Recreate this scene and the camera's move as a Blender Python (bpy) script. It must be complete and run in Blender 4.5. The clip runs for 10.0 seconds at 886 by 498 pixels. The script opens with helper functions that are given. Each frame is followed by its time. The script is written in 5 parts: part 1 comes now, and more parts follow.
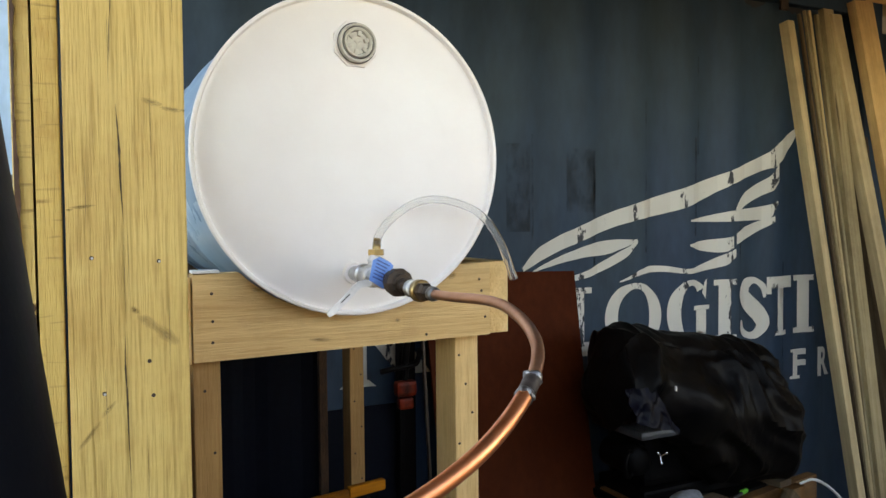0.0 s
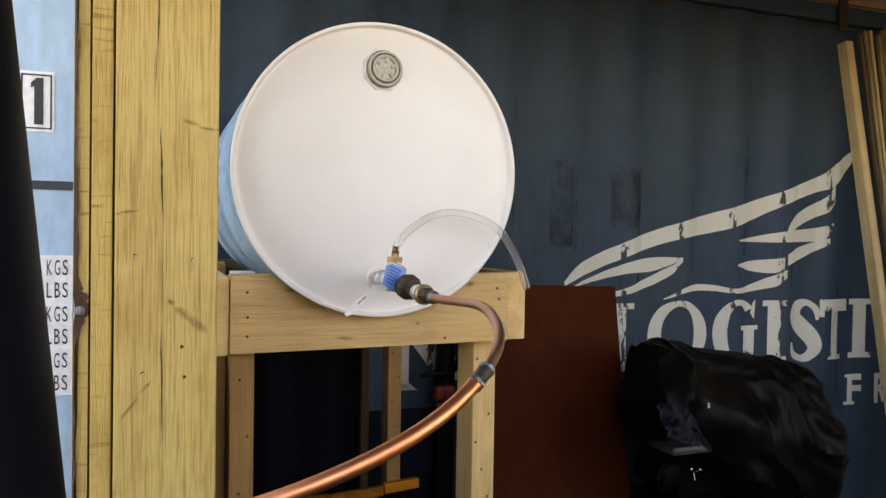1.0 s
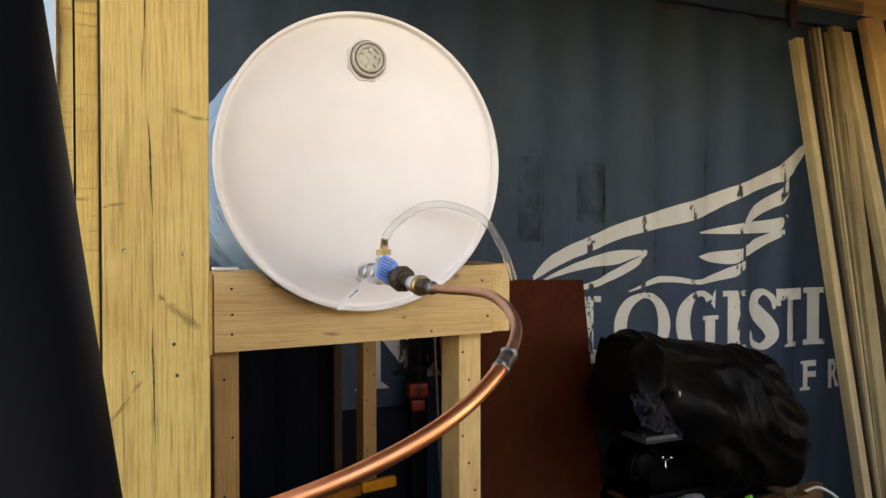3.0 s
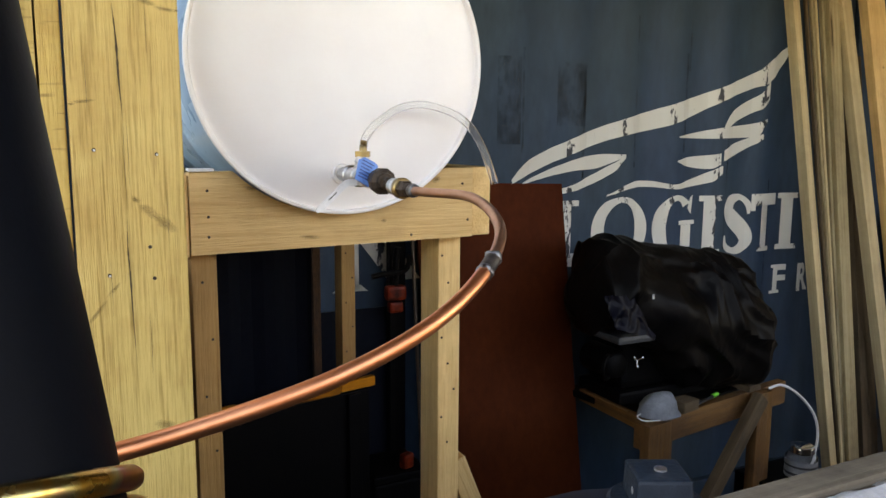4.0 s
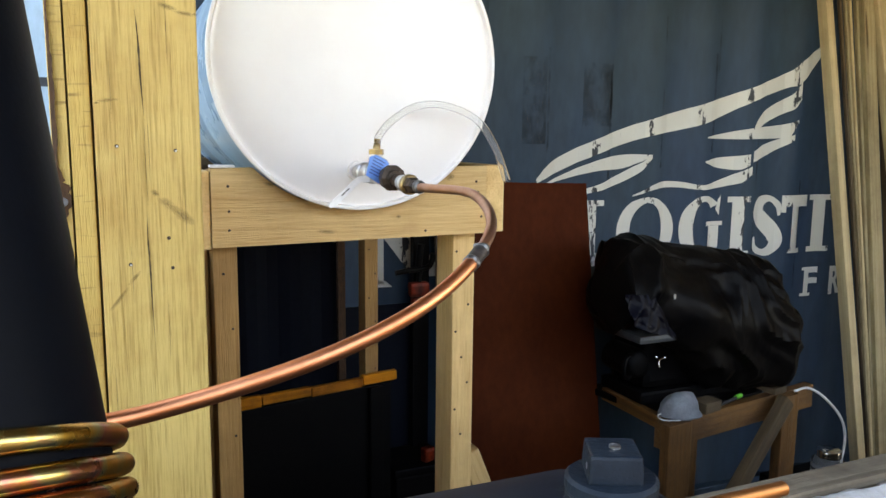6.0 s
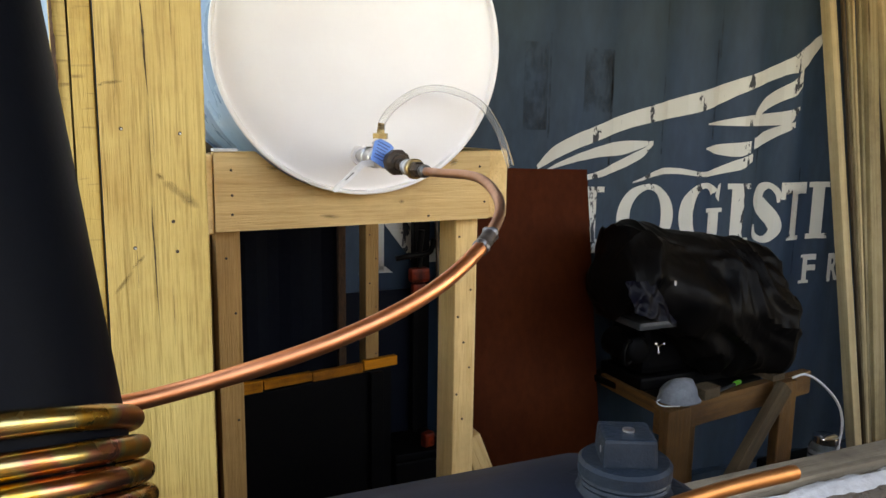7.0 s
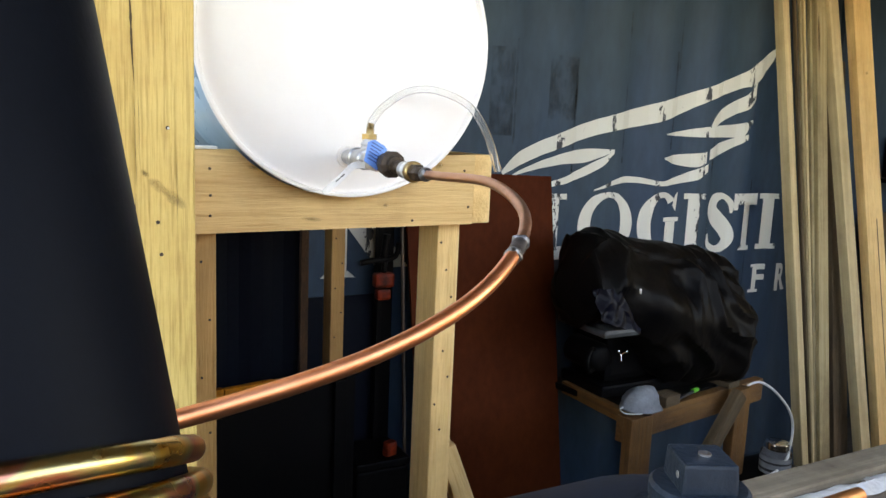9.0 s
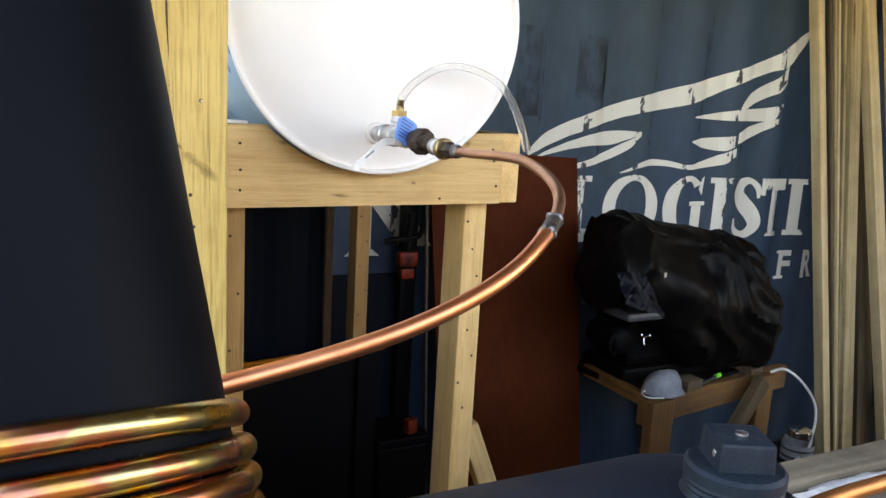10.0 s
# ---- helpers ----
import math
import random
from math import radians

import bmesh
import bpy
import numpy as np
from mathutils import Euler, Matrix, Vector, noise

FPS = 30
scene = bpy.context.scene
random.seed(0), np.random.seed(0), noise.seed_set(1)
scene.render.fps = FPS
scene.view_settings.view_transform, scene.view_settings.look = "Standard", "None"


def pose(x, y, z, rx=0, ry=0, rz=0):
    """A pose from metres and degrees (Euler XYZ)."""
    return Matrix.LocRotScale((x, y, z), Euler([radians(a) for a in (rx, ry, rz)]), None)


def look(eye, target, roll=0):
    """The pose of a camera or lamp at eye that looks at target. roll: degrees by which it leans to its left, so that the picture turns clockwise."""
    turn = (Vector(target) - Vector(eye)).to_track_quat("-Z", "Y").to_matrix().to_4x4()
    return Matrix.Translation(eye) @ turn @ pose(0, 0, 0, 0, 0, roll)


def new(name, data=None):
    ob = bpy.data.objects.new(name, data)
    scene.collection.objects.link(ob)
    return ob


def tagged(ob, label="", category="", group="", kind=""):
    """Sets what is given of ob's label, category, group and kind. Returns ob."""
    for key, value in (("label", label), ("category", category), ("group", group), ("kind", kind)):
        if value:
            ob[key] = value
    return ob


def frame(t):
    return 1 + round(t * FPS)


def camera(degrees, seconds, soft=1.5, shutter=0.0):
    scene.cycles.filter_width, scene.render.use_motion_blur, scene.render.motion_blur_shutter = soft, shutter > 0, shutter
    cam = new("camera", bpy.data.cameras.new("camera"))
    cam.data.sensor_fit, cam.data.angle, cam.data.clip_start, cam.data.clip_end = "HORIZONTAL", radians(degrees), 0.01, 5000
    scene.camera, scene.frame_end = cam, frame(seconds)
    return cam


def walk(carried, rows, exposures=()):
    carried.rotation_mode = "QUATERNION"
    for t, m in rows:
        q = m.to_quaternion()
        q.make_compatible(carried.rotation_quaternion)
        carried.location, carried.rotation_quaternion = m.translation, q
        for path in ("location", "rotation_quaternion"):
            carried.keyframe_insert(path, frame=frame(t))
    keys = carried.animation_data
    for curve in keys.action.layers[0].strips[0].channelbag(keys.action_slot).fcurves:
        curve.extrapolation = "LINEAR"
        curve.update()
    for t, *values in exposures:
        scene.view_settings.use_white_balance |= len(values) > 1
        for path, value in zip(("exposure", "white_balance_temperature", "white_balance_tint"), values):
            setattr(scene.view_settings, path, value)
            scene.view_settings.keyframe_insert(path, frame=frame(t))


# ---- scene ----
cam = camera(60.6, 10.0)
PATH = [                                # seconds, eye, target, roll
    (0, (0.0000, 0.0000, 1.6900), (0.8850, 1.7920, 1.6168), -0.53),
    (0.2, (0.0191, -0.0431, 1.6921), (0.8264, 1.7864, 1.6541), -0.05),
    (0.5, (0.0373, -0.0940, 1.6861), (0.7823, 1.7616, 1.6469), 0.37),
    (0.7, (0.0470, -0.1221, 1.6861), (0.7808, 1.7381, 1.6506), 0.86),
    (1, (0.0558, -0.1455, 1.6852), (0.7594, 1.7263, 1.6486), 0.93),
    (1.2, (0.0559, -0.1509, 1.6825), (0.7415, 1.7274, 1.6372), 0.82),
    (1.5, (0.0501, -0.1504, 1.6771), (0.7155, 1.7339, 1.5961), 0.64),
    (1.8, (0.0356, -0.1404, 1.6725), (0.6734, 1.7515, 1.5539), 0.98),
    (2, (0.0288, -0.1299, 1.6695), (0.6928, 1.7501, 1.5129), 1.06),
    (2.2, (0.0193, -0.1192, 1.6733), (0.6706, 1.7676, 1.5472), 0.86),
    (2.5, (-0.0026, -0.1009, 1.6726), (0.6800, 1.7781, 1.6150), 0.58),
    (2.7, (-0.0099, -0.1051, 1.6700), (0.7585, 1.7412, 1.6475), 0.47),
    (3.8, (-0.0068, -0.0873, 1.6653), (0.8680, 1.7014, 1.4772), 0.49),
    (4, (-0.0100, -0.0845, 1.6645), (0.8700, 1.6887, 1.3795), 0.38),
    (4.3, (-0.0093, -0.0858, 1.6589), (0.9434, 1.6240, 1.2478), 1.03),
    (4.5, (-0.0063, -0.0970, 1.6576), (0.9669, 1.6097, 1.2834), 1.07),
    (4.7, (-0.0045, -0.1065, 1.6620), (0.9535, 1.6254, 1.3738), 1.00),
    (5, (0.0019, -0.1248, 1.6602), (0.9325, 1.6221, 1.3734), 0.58),
    (5.2, (0.0064, -0.1318, 1.6620), (0.9238, 1.6252, 1.3946), 0.74),
    (5.5, (0.0150, -0.1423, 1.6622), (0.8626, 1.6503, 1.4012), 0.70),
    (5.7, (0.0197, -0.1446, 1.6626), (0.8233, 1.6671, 1.3948), 0.64),
    (6.8, (0.0169, -0.1414, 1.6566), (0.7951, 1.6724, 1.3330), 0.75),
    (7, (0.0081, -0.1365, 1.6581), (0.8025, 1.6709, 1.3383), 0.86),
    (7.2, (-0.0003, -0.1269, 1.6576), (0.8115, 1.6723, 1.3352), 0.98),
    (7.5, (-0.0131, -0.1163, 1.6590), (0.8159, 1.6730, 1.3254), 1.16),
    (7.8, (-0.0214, -0.0992, 1.6594), (0.8137, 1.6857, 1.3176), 1.56),
    (8, (-0.0275, -0.0897, 1.6612), (0.8257, 1.6903, 1.3390), 1.68),
    (8.2, (-0.0329, -0.0814, 1.6580), (0.8479, 1.6885, 1.3555), 1.57),
    (8.5, (-0.0399, -0.0645, 1.6551), (0.8721, 1.6901, 1.3555), 1.52),
    (8.8, (-0.0519, -0.0583, 1.6533), (0.8948, 1.6785, 1.3581), 1.99),
    (9, (-0.0583, -0.0540, 1.6523), (0.8860, 1.6825, 1.3477), 2.47),
    (9.2, (-0.0649, -0.0377, 1.6517), (0.8656, 1.7021, 1.3239), 2.95),
    (9.5, (-0.0688, -0.0468, 1.6507), (0.8218, 1.7115, 1.3113), 3.32),
    (9.8, (-0.0708, -0.0547, 1.6510), (0.8111, 1.7073, 1.3079), 3.40),
    (10, (-0.0703, -0.0477, 1.6456), (0.8259, 1.7046, 1.2904), 3.28),
]
GAIN = 3.19
EXPOSURES = [(t, GAIN + e, k, tint) for t, e, k, tint in (
    (0.0, -0.02, 9600, 15), (0.5, -0.12, 9500, 18), (1.0, -0.12, 10200, 22), (1.5, -0.15, 11000, 24), (2.0, 0.0, 11500, 26), (2.7, -0.04, 11500, 24), (4.0, 0.08, 10000, 19),
    (4.5, 0.58, 9500, 19), (5.0, 0.34, 9100, 17), (5.5, 0.36, 9000, 15), (7.0, 0.16, 10500, 18), (7.5, 0.22, 10300, 17), (9.0, 0.52, 9500, 16), (10.0, 0.48, 9400, 17))]
walk(cam, [(t, look(eye, target, roll)) for t, eye, target, roll in PATH], EXPOSURES)

# ---- light ----
SUN_EL, SUN_AZ = 52.0, 60.0          # degrees above the horizon; bearing from +y, clockwise
world = bpy.data.worlds.new("sky")
scene.world = world
world.use_nodes = True
wn = world.node_tree.nodes
sky = wn.new("ShaderNodeTexSky")
sky.sky_type, sky.sun_disc = "NISHITA", False
sky.sun_elevation, sky.sun_rotation = radians(SUN_EL), radians(SUN_AZ)
world.node_tree.links.new(sky.outputs[0], wn["Background"].inputs[0])
wn["Background"].inputs[1].default_value = 0.15
sun = new("sun", bpy.data.lights.new("sun", "SUN"))
sun.data.energy, sun.data.angle, sun.data.color = 4.0, radians(0.6), (1.0, 0.94, 0.85)
sd = Vector((math.sin(radians(SUN_AZ)) * math.cos(radians(SUN_EL)), math.cos(radians(SUN_AZ)) * math.cos(radians(SUN_EL)), math.sin(radians(SUN_EL))))
sun.matrix_world = look(sd * 20, (0, 0, 0))


# ---- materials ----
def base_mat(name, rough=0.6, metal=0.0):
    m = bpy.data.materials.new(name)
    m.use_nodes = True
    b = m.node_tree.nodes["Principled BSDF"]
    b.inputs["Roughness"].default_value, b.inputs["Metallic"].default_value = rough, metal
    return m, m.node_tree.nodes, m.node_tree.links, b


def coords(n, l, scale, spread=7.0):
    """Object coordinates, scaled, shifted for each object by chance."""
    tc, oi = n.new("ShaderNodeTexCoord"), n.new("ShaderNodeObjectInfo")
    mul = n.new("ShaderNodeMath")
    mul.operation = "MULTIPLY"
    mul.inputs[1].default_value = spread
    l.new(oi.outputs["Random"], mul.inputs[0])
    add = n.new("ShaderNodeVectorMath")
    l.new(tc.outputs["Object"], add.inputs[0])
    l.new(mul.outputs[0], add.inputs[1])
    mp = n.new("ShaderNodeMapping")
    mp.inputs["Scale"].default_value = scale
    l.new(add.outputs[0], mp.inputs["Vector"])
    return mp.outputs[0]


def noise_node(n, l, vec, scale, detail=5.0, rough=0.6, dist=0.0):
    t = n.new("ShaderNodeTexNoise")
    t.inputs["Scale"].default_value, t.inputs["Detail"].default_value = scale, detail
    t.inputs["Roughness"].default_value, t.inputs["Distortion"].default_value = rough, dist
    l.new(vec, t.inputs["Vector"])
    return t.outputs["Fac"]


def ramp_node(n, l, fac, stops):
    r = n.new("ShaderNodeValToRGB")
    e = r.color_ramp.elements
    while len(e) < len(stops):
        e.new(0.5)
    for k, (p, c) in zip(e, stops):
        k.position, k.color = p, (*c, 1) if len(c) == 3 else c
    l.new(fac, r.inputs[0])
    return r.outputs[0]


def mix_node(n, l, fac, a, b, mode="MIX"):
    x = n.new("ShaderNodeMix")
    x.data_type, x.blend_type = "RGBA", mode
    for src, k in ((fac, 0), (a, 6), (b, 7)):
        if isinstance(src, (int, float)):
            x.inputs[k].default_value = src
        elif isinstance(src, tuple):
            x.inputs[k].default_value = (*src, 1)
        else:
            l.new(src, x.inputs[k])
    return x.outputs[2]


def math_node(n, l, op, a, b=0.0):
    x = n.new("ShaderNodeMath")
    x.operation = op
    for src, k in ((a, 0), (b, 1)):
        if isinstance(src, (int, float)):
            x.inputs[k].default_value = src
        else:
            l.new(src, x.inputs[k])
    return x.outputs[0]


def bump_node(n, l, b, height, strength, distance):
    k = n.new("ShaderNodeBump")
    k.inputs["Strength"].default_value, k.inputs["Distance"].default_value = strength, distance
    l.new(height, k.inputs["Height"])
    l.new(k.outputs[0], b.inputs["Normal"])


def surface(name, c1, c2, scale=8.0, rough=0.6, metal=0.0, bump=0.15, stretch=(1, 1, 1), fine=60.0, spread=7.0, dist=0.002, grain=0.35):
    """Two-tone mottled surface with fine grain and relief."""
    m, n, l, b = base_mat(name, rough, metal)
    v = coords(n, l, stretch, spread)
    big, small = noise_node(n, l, v, scale, 6), noise_node(n, l, v, fine, 4)
    col = mix_node(n, l, ramp_node(n, l, big, [(0.32, (0, 0, 0)), (0.68, (1, 1, 1))]), c1, c2)
    col = mix_node(n, l, grain, col, ramp_node(n, l, small, [(0.3, (0.55, 0.55, 0.55)), (0.7, (1.25, 1.25, 1.25))]), "MULTIPLY")
    l.new(col, b.inputs["Base Color"])
    l.new(math_node(n, l, "ADD", math_node(n, l, "MULTIPLY", big, 0.25), rough - 0.12), b.inputs["Roughness"])
    if bump:
        bump_node(n, l, b, small, bump, dist)
    return m


def wood(name, light, dark, axis=2, rough=0.65, rings=9.0, knots=0.5, dirt=(0.5, 0.45, 0.4), dirt_amount=0.25, vary=0.12, hairy=0.45, streaky=0.6, ringy=0.42, fibre=7.0, sawn=0.0, hair_size=330.0):
    m, n, l, b = base_mat(name, rough)
    fine, slow, knot, hair = [60.0] * 3, [5.0] * 3, [9.0] * 3, [hair_size] * 3
    fine[axis], slow[axis], knot[axis], hair[axis] = 1.6, 0.45, 2.6, fibre
    vf, vs, vk = coords(n, l, fine), coords(n, l, slow), coords(n, l, knot)
    vo = n.new("ShaderNodeTexVoronoi")
    vo.inputs["Scale"].default_value = 1.0
    l.new(vk, vo.inputs["Vector"])
    near = ramp_node(n, l, vo.outputs["Distance"], [(0.0, (1, 1, 1)), (0.16, (0.35, 0.35, 0.35)), (0.42, (0, 0, 0))])
    rare = math_node(n, l, "GREATER_THAN", noise_node(n, l, vo.outputs["Color"], 3.0, 0.0), 1.0 - knots)
    near = math_node(n, l, "MULTIPLY", near, rare)
    n2 = math_node(n, l, "ADD", noise_node(n, l, vs, 1.0, 2.5, 0.5, 0.25), math_node(n, l, "MULTIPLY", near, 0.18))
    ring = math_node(n, l, "PINGPONG", math_node(n, l, "MULTIPLY", n2, rings * 2), 1.0)
    streak = noise_node(n, l, vf, 1.0, 7, 0.7)
    hairs = noise_node(n, l, coords(n, l, hair), 1.0, 3, 0.6)
    col = mix_node(n, l, math_node(n, l, "MULTIPLY", ramp_node(n, l, ring, [(0.25, (0, 0, 0)), (0.95, (1, 1, 1))]), ringy), light, dark)
    col = mix_node(n, l, math_node(n, l, "MULTIPLY", ramp_node(n, l, streak, [(0.42, (0, 0, 0)), (0.68, (1, 1, 1))]), streaky), col, dark)
    col = mix_node(n, l, math_node(n, l, "MULTIPLY", ramp_node(n, l, hairs, [(0.48, (0, 0, 0)), (0.72, (1, 1, 1))]), hairy), col, dark)
    col = mix_node(n, l, math_node(n, l, "MULTIPLY", near, 0.75), col, (dark[0] * 0.45, dark[1] * 0.36, dark[2] * 0.3))
    if sawn:                             # slanting marks of the saw across the grain
        across = [14.0] * 3
        across[axis] = 130.0
        mark = ramp_node(n, l, noise_node(n, l, coords(n, l, across), 1.0, 2, 0.5, 0.4), [(0.60, (0, 0, 0)), (0.72, (1, 1, 1))])
        col = mix_node(n, l, math_node(n, l, "MULTIPLY", mark, sawn), col, (dark[0] * 0.5, dark[1] * 0.45, dark[2] * 0.4))
    smut = ramp_node(n, l, noise_node(n, l, coords(n, l, (3, 3, 3)), 1.5, 6, 0.7), [(0.45, (1, 1, 1)), (0.75, dirt)])
    col = mix_node(n, l, dirt_amount * 2, col, smut, "MULTIPLY")
    oi = n.new("ShaderNodeObjectInfo")
    shade = ramp_node(n, l, oi.outputs["Random"], [(0.0, (1 - vary, 1 - vary, 1 - vary)), (1.0, (1.05, 1.04, 1.0))])
    col = mix_node(n, l, 1.0, col, shade, "MULTIPLY")
    l.new(col, b.inputs["Base Color"])
    h = math_node(n, l, "ADD", math_node(n, l, "ADD", math_node(n, l, "MULTIPLY", streak, 0.5), math_node(n, l, "MULTIPLY", hairs, 0.5)), math_node(n, l, "MULTIPLY", ring, 0.25))
    bump_node(n, l, b, h, 0.85, 0.006)
    return m


def duller(m, level):
    m.node_tree.nodes["Principled BSDF"].inputs["Specular IOR Level"].default_value = level
    return m


def flat_metal(name, c, rough, metal=1.0, c2=None, scale=30.0, bump=0.08):
    return surface(name, c, c2 or tuple(k * 0.7 for k in c), scale, rough, metal, bump, fine=180.0, dist=0.001)


POST = [wood("treated_pine_%s" % "xyz"[a], (0.68, 0.475, 0.158), (0.40, 0.25, 0.058), a, 0.66, 5.0, 0.12, (0.66, 0.50, 0.30), 0.34, hairy=0.95, streaky=0.14, ringy=0.20, fibre=9.0, hair_size=240.0) for a in range(3)]
SAWN = wood("sawn_pine", (0.60, 0.41, 0.125), (0.35, 0.21, 0.045), 2, 0.7, 4.0, 0.1, (0.62, 0.47, 0.28), 0.45, hairy=0.3, streaky=0.25, ringy=0.2, fibre=26.0, sawn=0.7)
PINE = [wood("pine_%s" % "xyz"[a], (0.78, 0.52, 0.235), (0.48, 0.25, 0.07), a, 0.6, 5.0, 0.25, dirt_amount=0.25, hairy=0.42, streaky=0.3, ringy=0.36, fibre=12.0, hair_size=210.0) for a in range(3)]
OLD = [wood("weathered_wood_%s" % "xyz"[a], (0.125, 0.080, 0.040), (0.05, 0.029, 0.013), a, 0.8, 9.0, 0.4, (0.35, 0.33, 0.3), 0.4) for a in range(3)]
STUD = [wood("sawn_stud_%s" % "xyz"[a], (0.56, 0.43, 0.24), (0.35, 0.25, 0.12), a, 0.7, 9.0, 0.25, dirt_amount=0.25, vary=0.15, hairy=0.25) for a in range(3)]
RAW = [wood("rough_plank_%s" % "xyz"[a], (0.50, 0.37, 0.19), (0.22, 0.14, 0.06), a, 0.72, 9.0, 0.3, dirt_amount=0.4, vary=0.6) for a in range(3)]
STALE = [wood("stale_plank_%s" % "xyz"[a], (0.46, 0.36, 0.195), (0.20, 0.14, 0.065), a, 0.78, 6.0, 0.3, dirt_amount=0.45, vary=0.3) for a in range(3)]
AMBER = [wood("amber_wood_%s" % "xyz"[a], (0.58, 0.19, 0.010), (0.13, 0.035, 0.005), a, 0.6, 4.0, 0.5, (0.12, 0.08, 0.05), 0.5, hairy=0.3) for a in range(3)]
# darker, more orange copy of PINE for the rear and left legs
DARK_PINE = [wood("dark_pine_%s" % "xyz"[a], (0.46, 0.25, 0.085), (0.24, 0.11, 0.03), a, 0.65, 5.0, 0.3, dirt_amount=0.3, hairy=0.25, streaky=0.35, fibre=14.0) for a in range(3)]
BENCH = [wood("stained_bench_wood_%s" % "xyz"[a], (0.23, 0.098, 0.022), (0.075, 0.031, 0.009), a, 0.6, 6.0, 0.5, (0.3, 0.25, 0.2), 0.5) for a in range(3)]
BARK = surface("dark_bark", (0.040, 0.017, 0.007), (0.085, 0.038, 0.014), 60.0, 0.9, 0.0, 0.6, (1, 1, 0.4), 140.0, dist=0.006)
GREY = [wood("grey_timber_%s" % "xyz"[a], (0.27, 0.225, 0.165), (0.13, 0.10, 0.07), a, 0.85, 6.0, 0.2, (0.4, 0.37, 0.33), 0.5) for a in range(3)]
DRUM = surface("white_drum_enamel", (0.86, 0.84, 0.815), (0.84, 0.79, 0.765), 3.6, 0.36, 0.0, 0.0, fine=14.0, grain=0.04)
DRUM_SIDE = surface("pale_blue_drum_enamel", (0.23, 0.35, 0.45), (0.18, 0.29, 0.39), 5.0, 0.28, 0.0, 0.03, fine=90.0, grain=0.05)
BUNG = surface("grey_white_plastic", (0.60, 0.57, 0.49), (0.48, 0.45, 0.38), 40.0, 0.5, 0.0, 0.1)
SLATE = surface("slate_blue_container_paint", (0.0175, 0.0435, 0.080), (0.0285, 0.0530, 0.074), 3.2, 0.55, 0.0, 0.12, (1.0, 1.0, 0.35), 25.0, 0.0)
duller(SLATE, 0.22)
SKYBLUE = surface("pale_blue_container_paint", (0.30, 0.46, 0.62), (0.35, 0.52, 0.67), 2.0, 0.45, 0.0, 0.05, (1, 1, 0.4), 30.0, 0.0)
STAIN = surface("black_grime", (0.020, 0.026, 0.036), (0.04, 0.05, 0.065), 14.0, 0.7, 0.0, 0.1, spread=0.0)
# near-black, with the shade under the drum put into the colour
SHEET_SHADE = surface("blue_black_sheet_shade", (0.0020, 0.0035, 0.0072), (0.0036, 0.0053, 0.0092), 5.0, 0.6, 0.0, 0.1, fine=60.0)
RUSTY = surface("rust_brown_sheet", (0.088, 0.0175, 0.0052), (0.050, 0.0095, 0.003), 3.0, 0.6, 0.0, 0.1, (1, 1, 0.6), 40.0)
BLACK = surface("matt_black_paint", (0.0020, 0.0028, 0.0046), (0.0030, 0.0040, 0.0062), 4.0, 0.5, 0.0, 0.06, fine=220.0)
TANK = surface("black_steel_tank", (0.007, 0.0125, 0.023), (0.010, 0.0165, 0.027), 6.0, 0.55, 0.0, 0.08, fine=160.0)
CAST = surface("blue_black_cast_iron", (0.0055, 0.0125, 0.021), (0.012, 0.021, 0.031), 35.0, 0.48, 0.0, 0.35, fine=160.0, dist=0.003)
IRON = surface("rusty_black_iron", (0.075, 0.048, 0.032), (0.035, 0.026, 0.020), 45.0, 0.5, 0.6, 0.3, fine=200.0)
ZINC = flat_metal("galvanised_steel", (0.62, 0.63, 0.64), 0.35, 1.0)
BRASS = flat_metal("brass", (0.42, 0.30, 0.14), 0.36)
SCORCH = surface("scorched_copper", (0.11, 0.09, 0.08), (0.05, 0.042, 0.04), 70.0, 0.5, 0.7, 0.3, fine=200.0)
SOLDER = surface("scorched_solder", (0.30, 0.30, 0.31), (0.07, 0.065, 0.06), 60.0, 0.4, 0.9, 0.4, fine=200.0)
TAPE = surface("white_thread_tape", (0.78, 0.78, 0.76), (0.62, 0.62, 0.62), 90.0, 0.5)
LEVER = surface("white_lever_coating", (0.80, 0.80, 0.79), (0.74, 0.74, 0.74), 20.0, 0.35)
TAG = surface("blue_paper_tag", (0.10, 0.27, 0.66), (0.13, 0.32, 0.72), 12.0, 0.6)
INK = surface("dark_ink", (0.012, 0.013, 0.016), (0.02, 0.02, 0.024), 20.0, 0.6, spread=0.0)
BLUE_INK = surface("navy_ink", (0.03, 0.07, 0.25), (0.03, 0.07, 0.25), 20.0, 0.6)
WHITE = surface("white_label_vinyl", (0.80, 0.81, 0.82), (0.74, 0.75, 0.76), 6.0, 0.5, spread=0.0)
TARP = surface("black_plastic_sheet", (0.0018, 0.0018, 0.0022), (0.0068, 0.0053, 0.0042), 4.0, 0.44, 0.0, 0.35, fine=45.0, dist=0.004)
FLAP = surface("blue_black_plastic", (0.0016, 0.0018, 0.0050), (0.0036, 0.0040, 0.0090), 9.0, 0.4, 0.0, 0.15, fine=60.0, dist=0.003)
SAWGREY = surface("grey_cast_aluminium", (0.085, 0.087, 0.090), (0.05, 0.052, 0.055), 12.0, 0.5, 0.3, 0.1)
# near-black: oily steel, and the shade fillers behind the stand
DARK = surface("oily_steel_and_shade", (0.0024, 0.0024, 0.0028), (0.0050, 0.0043, 0.0040), 10.0, 0.55, 0.4, 0.15)
CHROME = flat_metal("bright_chrome", (0.85, 0.86, 0.88), 0.12)
